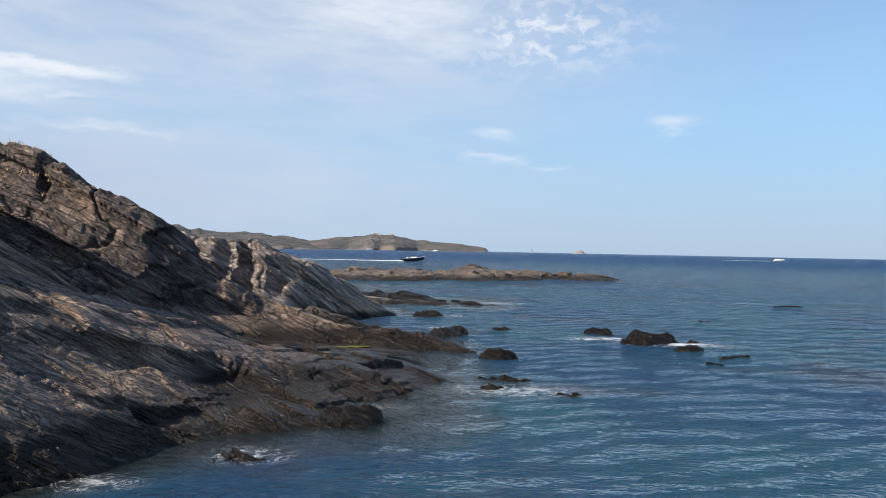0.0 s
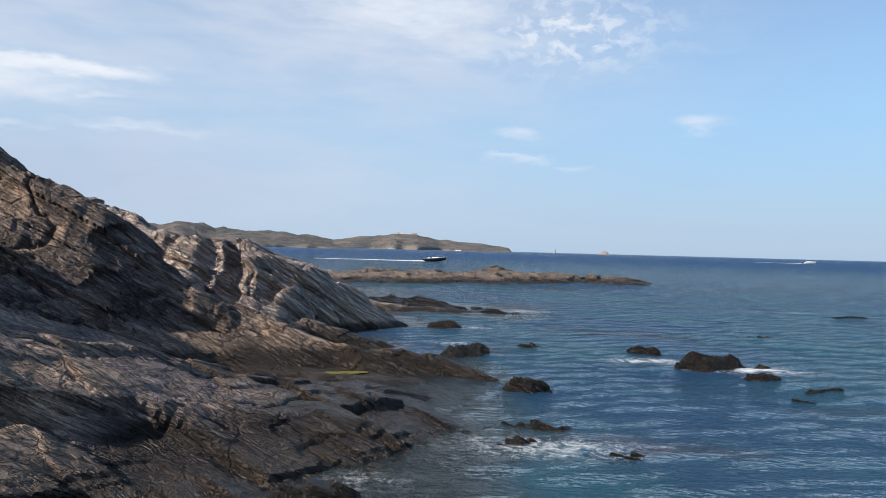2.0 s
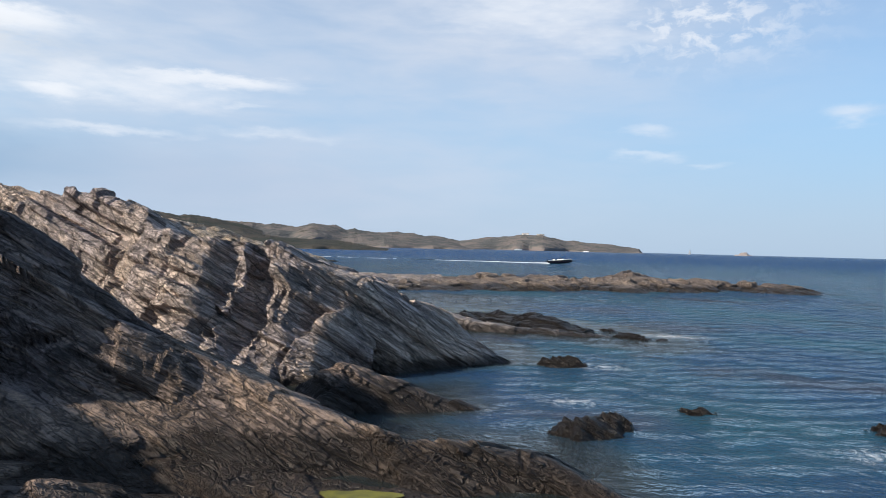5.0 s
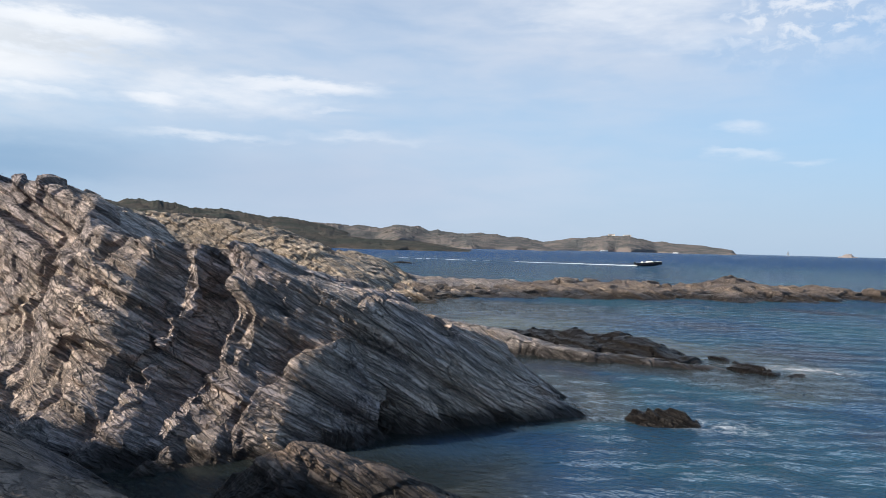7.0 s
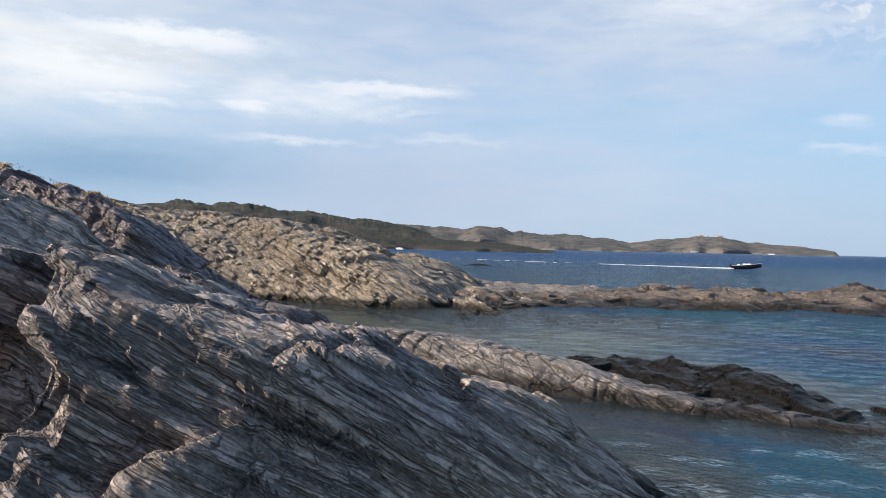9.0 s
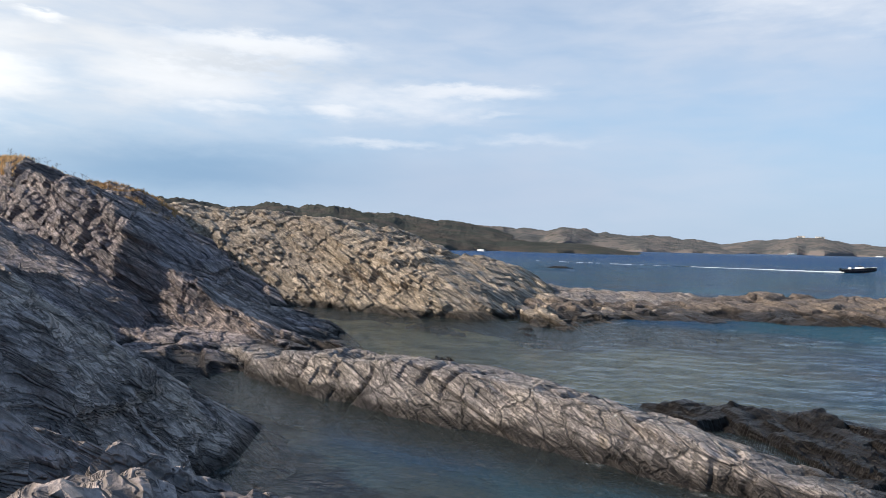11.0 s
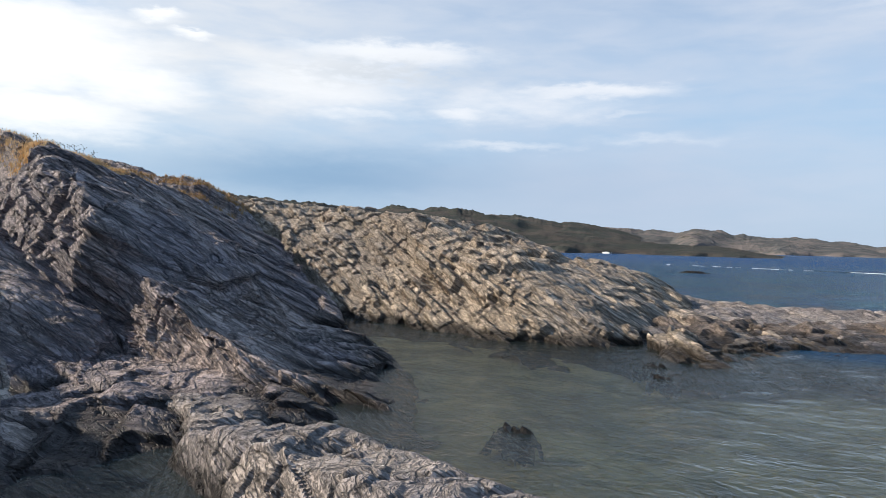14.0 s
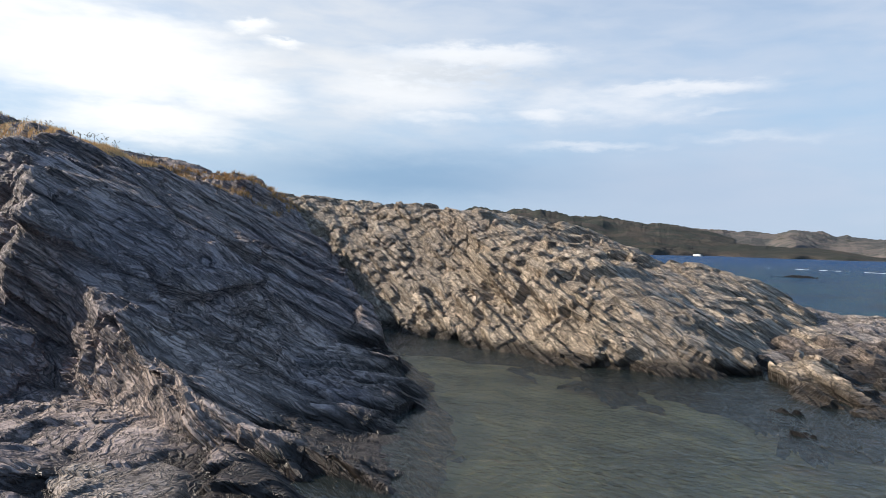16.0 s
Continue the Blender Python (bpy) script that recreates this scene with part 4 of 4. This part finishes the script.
tagged(blades("dry_grass", seats(third, on_top, 4200, 1), 0.22, 0.02, 9, STRAW, 2), "straw-coloured dry grass on the clifftop", "grass", kind="stuff")
tagged(blades("dry_grass", seats(first, on_first, 240, 3), 0.13, 0.014, 9, STRAW, 4), "straw-coloured dry grass on the clifftop", "grass", kind="stuff")
tagged(blades("low_shrubs", seats(third, on_saddle, 900, 5), 0.26, 0.035, 14, RUST, 6, 0.8), "rust-brown dry shrubs on the saddle of the cliff", "shrub", kind="stuff")


def seed_stalk(seed):
    """A dead flower stalk with its branching seed heads."""
    r = random.Random(seed)
    bm = bmesh.new()

    def twig(a, b, thick):
        a, b = Vector(a), Vector(b)
        n = bmesh.ops.create_cone(bm, segments=5, radius1=thick, radius2=thick * 0.6, depth=(b - a).length, cap_ends=True)["verts"]
        bmesh.ops.transform(bm, matrix=Matrix.Translation((a + b) / 2) @ (b - a).to_track_quat("Z", "Y").to_matrix().to_4x4(), verts=n)

    top = Vector((r.uniform(-0.06, 0.06), r.uniform(-0.06, 0.06), r.uniform(0.35, 0.6)))
    twig((0, 0, -0.1), top, 0.008)
    for i in range(r.randint(3, 6)):
        a = top * r.uniform(0.55, 1.0)
        b = a + Vector((r.uniform(-0.13, 0.13), r.uniform(-0.13, 0.13), r.uniform(0.05, 0.14)))
        twig(a, b, 0.005)
        bmesh.ops.create_icosphere(bm, subdivisions=1, radius=r.uniform(0.014, 0.026), matrix=Matrix.Translation(b))
    mesh = bpy.data.meshes.new("seed_stalk")
    bm.to_mesh(mesh)
    bm.free()
    mesh.materials.append(STALK)
    return mesh


kinds = [seed_stalk(i) for i in range(5)]
for i, place in enumerate(seats(third, on_top, 46, 11)):
    ob = new("seed_stalk", kinds[i % 5])
    ob.matrix_world = pose(*place, 0, 0, 77 * i)
    tagged(ob, "dead brown flower stalk among dry clifftop grass", "plant", "seed stalks on the clifftop")


# ---- boats ----
WHITE = plain("white_gelcoat", (0.80, 0.80, 0.78), 0.3)
NAVY = plain("black_hull_paint", (0.012, 0.014, 0.02), 0.2)
GLASS = plain("smoked_screen", (0.03, 0.035, 0.04), 0.1)
SAIL = plain("white_sailcloth", (0.75, 0.74, 0.70), 0.8)
FROTH = plain("wake_foam", (0.62, 0.65, 0.67), 0.9)


def part(name, bm, skin, parent, label=""):
    mesh = bpy.data.meshes.new(name)
    bm.to_mesh(mesh)
    bm.free()
    mesh.materials.append(skin)
    ob = new(name, mesh)
    ob.parent = parent
    return tagged(ob, label)


def loft(stations):
    """A skin over rings of points, closed at both ends."""
    bm = bmesh.new()
    rings = [[bm.verts.new(p) for p in ring] for ring in stations]
    for a, b in zip(rings, rings[1:]):
        for i in range(len(a) - 1):
            bm.faces.new((a[i], a[i + 1], b[i + 1], b[i]))
    for ring in (rings[0], rings[-1]):
        try:
            bm.faces.new(ring)
        except ValueError:
            pass
    bmesh.ops.recalc_face_normals(bm, faces=bm.faces)
    return bm


def hull_rings(length, beam, low, high, n=14):
    rings = []
    for i in range(n + 1):
        s_ = i / n
        half = beam / 2 * (1 - max(0, (s_ - 0.45) / 0.55) ** 2.2) * (0.9 + 0.1 * min(1, s_ * 3)) + 0.02
        keel, sheer = low + 0.45 * (high - low) * max(0, (s_ - 0.6) / 0.4) ** 2, high + 0.22 * (high - low) * s_ ** 2
        x = (s_ - 0.5) * length
        rings.append([(x, -half, sheer), (x, -half * 0.9, keel + 0.5 * (sheer - keel)), (x, -half * 0.55, keel + 0.12), (x, 0, keel), (x, half * 0.55, keel + 0.12), (x, half * 0.9, keel + 0.5 * (sheer - keel)), (x, half, sheer)])
    return rings


def slab_of(x0, x1, y, z0, z1, taper=0.8, rake=0.0):
    bm = bmesh.new()
    lo = [bm.verts.new(p) for p in ((x0, -y, z0), (x1, -y * taper, z0), (x1, y * taper, z0), (x0, y, z0))]
    hi = [bm.verts.new(p) for p in ((x0 + 0.1 * rake, -y * 0.9, z1), (x1 - rake, -y * taper * 0.85, z1), (x1 - rake, y * taper * 0.85, z1), (x0 + 0.1 * rake, y * 0.9, z1))]
    for i in range(4):
        bm.faces.new((lo[i], lo[(i + 1) % 4], hi[(i + 1) % 4], hi[i]))
    bm.faces.new(hi), bm.faces.new(lo[::-1])
    bmesh.ops.bevel(bm, geom=bm.edges[:], offset=0.04, segments=2, affect="EDGES")
    return bm


def motorboat(name, length, hull_skin, label, m):
    boat = new(name)
    k = length / 8
    part("hull", loft(hull_rings(length, 2.5 * k, -0.35 * k, 0.85 * k)), hull_skin, boat)
    rings = hull_rings(length * 0.985, 2.36 * k, 0.72 * k, 0.80 * k)
    part("deck", loft([[(a, b, max(c, 0.74 * k + 0.13 * k * (i / 14) ** 2) + 0.10 * k) for a, b, c in (r[0], r[3], r[6])] for i, r in enumerate(rings)]), WHITE, boat, "white deck")
    part("rubbing_strake", loft([[(a, b * 1.02, c - 0.08 * k), (a, b * 1.04, c), (a, b * 1.02, c + 0.06 * k)] for a, b, c in (r[6] for r in hull_rings(length, 2.5 * k, -0.35 * k, 0.85 * k))]), WHITE, boat, "white strake")
    part("cabin", slab_of(-0.9 * k, 1.5 * k, 0.8 * k, 0.85 * k, 1.35 * k, 0.75, 0.5 * k), WHITE, boat, "white cuddy cabin")
    part("windscreen", slab_of(-0.1 * k, 0.9 * k, 0.75 * k, 1.32 * k, 1.75 * k, 0.8, 0.6 * k), GLASS, boat, "dark raked windscreen")
    part("seat", slab_of(-2.4 * k, -1.7 * k, 0.7 * k, 0.85 * k, 1.3 * k, 1.0), WHITE, boat, "white bench seat")
    part("outboard_motor", slab_of(-4.5 * k, -3.95 * k, 0.28 * k, 0.1 * k, 1.25 * k, 0.9), NAVY, boat, "black outboard motor")
    boat.matrix_world = m
    return tagged(boat, label, "boat")


def wake(x0, x1, y, z, w0, w1, seed, tilt=0.0):
    """A band of broken foam on the sea."""
    n = 160
    s_ = np.linspace(0, 1, n)
    x = x0 + (x1 - x0) * s_
    half = (w0 + (w1 - w0) * s_) * (0.55 + 0.9 * wool(s_ * 60, 0 * s_, seed)) * 0.5
    mid = y + tilt * s_ + 0.8 * crumple(s_ * 9, 0 * s_, 2, seed + 1)
    rows = [np.stack([x, mid + half * f, z + (1 - abs(f)) * (0.015 + 0.30 * np.exp(-5 * s_)) * (0.5 + 0.8 * wool(s_ * 90, f + 0 * s_, seed + 3)) - 0.1 * (abs(f) == 1)], 1) for f in (-1.0, -0.4, 0.4, 1.0)]
    index = np.arange(4 * n).reshape(4, n)
    quads = np.stack([index[:-1, :-1], index[:-1, 1:], index[1:, 1:], index[1:, :-1]], -1).reshape(-1, 4)
    torn = wool(s_[quads[:, 0] % n] * 45, quads[:, 0] // n * 1.7, seed + 6) > 1.1 * s_[quads[:, 0] % n] - 0.1
    quads = quads[torn]
    ob = new("wake", quad_mesh("wake", np.concatenate(rows), quads))
    ob.data.materials.append(FROTH)
    return tagged(ob, "white foam wake trailing behind a boat", "wake", kind="stuff")


motorboat("speedboat", 6.0, NAVY, "black-hulled speedboat with white deck speeding past", pose(-8, 193, 0.25, 0, -4, 0))
wake(-10.5, -84, 193, 0.05, 1.3, 0.6, 400, 6)
motorboat("motor_yacht", 9.0, WHITE, "small white motorboat far out at sea", pose(239, 506, 0.2, 0, -2, 8))
wake(233, 190, 505, 0.10, 1.0, 2.0, 410, -4)
motorboat("motor_yacht", 22.0, WHITE, "white motor yacht anchored off the headland", pose(-2010 * math.sin(radians(5.9)), 2010 * math.cos(radians(5.9)), 0.3, 0, 0, 15))
motorboat("motor_yacht", 16.0, WHITE, "white motor yacht anchored off the headland", pose(-2000 * math.sin(radians(0.6)), 2000 * math.cos(radians(0.6)), 0.3, 0, 0, -20))
motorboat("motor_yacht", 7.0, WHITE, "small white motorboat near the dark shore", pose(-470 * math.sin(radians(27.5)), 470 * math.cos(radians(27.5)), 0.2, 0, 0, 160))


def sailboat(m):
    boat = new("sailboat")
    part("hull", loft(hull_rings(12, 3.4, -0.5, 1.2)), WHITE, boat)
    part("cabin", slab_of(-2.5, 2.2, 1.0, 1.2, 1.8, 0.7, 0.6), WHITE, boat)
    mast = bmesh.new()
    bmesh.ops.create_cone(mast, segments=8, radius1=0.14, radius2=0.09, depth=15, matrix=Matrix.Translation((0.6, 0, 8.6)))
    part("mast", mast, WHITE, boat)
    for name, a, b, c in (("mainsail", (0.4, 0.0, 2.4), (-4.6, 0.5, 2.6), (0.4, 0.05, 15.6)), ("jib", (5.6, 0.0, 1.6), (1.0, 0.6, 2.4), (0.8, 0.05, 14.4))):
        bm = bmesh.new()
        for off in (-0.03, 0.03):
            bm.faces.new([bm.verts.new((p[0], p[1] + off, p[2])) for p in (a, b, c)])
        part(name, bm, SAIL, boat, "white triangular sail")
    boat.matrix_world = m
    return tagged(boat, "white sailing boat far out near the horizon", "boat")


sailboat(pose(2300 * math.sin(radians(7.1)), 2300 * math.cos(radians(7.1)), 0.3, 0, 0, 30))


# ---- far islet and houses ----
def islet(x, y, rx, ry, high, seed, skin):
    a = np.linspace(-1.2, 1.2, 60)

    def height(u, v):
        r = np.sqrt(u * u + v * v) + 0.25 * crumple(u * 2, v * 2, 3, seed)
        return high * (1 - np.clip(r, 0, 1.5) ** 2.2) * (1 + 0.4 * crumple(u * 4, v * 4, 3, seed + 4))

    verts, quads = sheet(a, a, height, -2)
    verts[:, 0], verts[:, 1] = x + verts[:, 0] * rx, y + verts[:, 1] * ry
    ob = new("islet", quad_mesh("islet", verts, quads, False))
    ob.data.materials.append(skin)
    return tagged(ob, "low pinkish rock islet on the horizon", "islet")


islet(2600 * math.sin(radians(10.9)), 2600 * math.cos(radians(10.9)), 27, 14, 10, 500, plain("pink_rock", (0.30, 0.265, 0.255), 0.9, 0.2))
LIME, TILE, HOLE = plain("limewash", (0.80, 0.78, 0.73), 0.8), plain("pale_roof_tiles", (0.55, 0.42, 0.33), 0.8), plain("dark_window", (0.03, 0.035, 0.04), 0.3)


def house(x, y, z, long, deep, tall, turn):
    home = new("white_house")
    part("wall", slab_of(-long / 2, long / 2, deep / 2, -6, tall, 1.0), LIME, home)
    part("roof", slab_of(-long / 2 - 0.3, long / 2 + 0.3, deep / 2 + 0.3, tall - 0.05, tall + 0.8, 1.0, 0.4), TILE, home, "pale tiled roof")
    for i in range(max(2, int(long / 4))):
        wx_ = -long / 2 + (i + 0.5) * long / max(2, int(long / 4))
        bm = slab_of(wx_ - 0.6, wx_ + 0.6, 0.08, tall * 0.35, tall * 0.75, 1.0)
        bmesh.ops.translate(bm, vec=(0, -deep / 2 - 0.06, 0), verts=bm.verts)
        part("window", bm, HOLE, home)
    home.matrix_world = pose(x, y, z, 0, 0, turn)
    return tagged(home, "white house on top of the far headland", "house", "houses on the headland")


co = np.array([v.co[:] for v in headland.data.vertices])
around = np.degrees(np.arctan2(-co[:, 0], co[:, 1]))
for bearing, long, tall, turn in ((5.5, 14, 3.2, 10), (5.15, 9, 4.2, -5), (4.3, 18, 3.2, 4), (3.95, 10, 3.6, -8)):
    near = np.abs(around - bearing) < 0.06
    x, y, z = co[near][np.argmax(co[near][:, 2] / np.hypot(co[near][:, 0], co[near][:, 1]))]
    house(x, y, z - 0.5, long, 9, tall, turn + bearing)


# ---- algae pool ----
def rock_pool(x, y, z, rx, ry):
    made, t = material("algae_water")
    n = t.noise(t.place(), 5.0, 5.0, 0.6)
    finish(t, t.mix(t.ramp(n, 0.35, 0.65), (0.085, 0.080, 0.010), (0.16, 0.15, 0.018)), 0.35, gloss=0.2)
    bm = bmesh.new()
    rim, low = [], []
    for i in range(28):
        a = i * 6.2832 / 28
        k = 1 + 0.25 * math.sin(2 * a + 1) + 0.12 * math.sin(5 * a)
        rim.append(bm.verts.new((rx * k * math.cos(a), ry * k * math.sin(a), 0)))
        low.append(bm.verts.new((rx * k * math.cos(a) * 0.8, ry * k * math.sin(a) * 0.8, -0.08)))
    bm.faces.new(rim), bm.faces.new(low[::-1])
    for i in range(28):
        bm.faces.new((rim[i - 1], low[i - 1], low[i], rim[i]))
    mesh = bpy.data.meshes.new("rock_pool")
    bm.to_mesh(mesh)
    bm.free()
    mesh.materials.append(made)
    ob = new("rock_pool", mesh)
    ob.matrix_world = pose(x, y, z, 0, 0, 8)
    return tagged(ob, "yellow-green algae pool on a rock ledge", "pool")


rock_pool(-2.68, 21.55, 0.205, 0.44, 0.22)
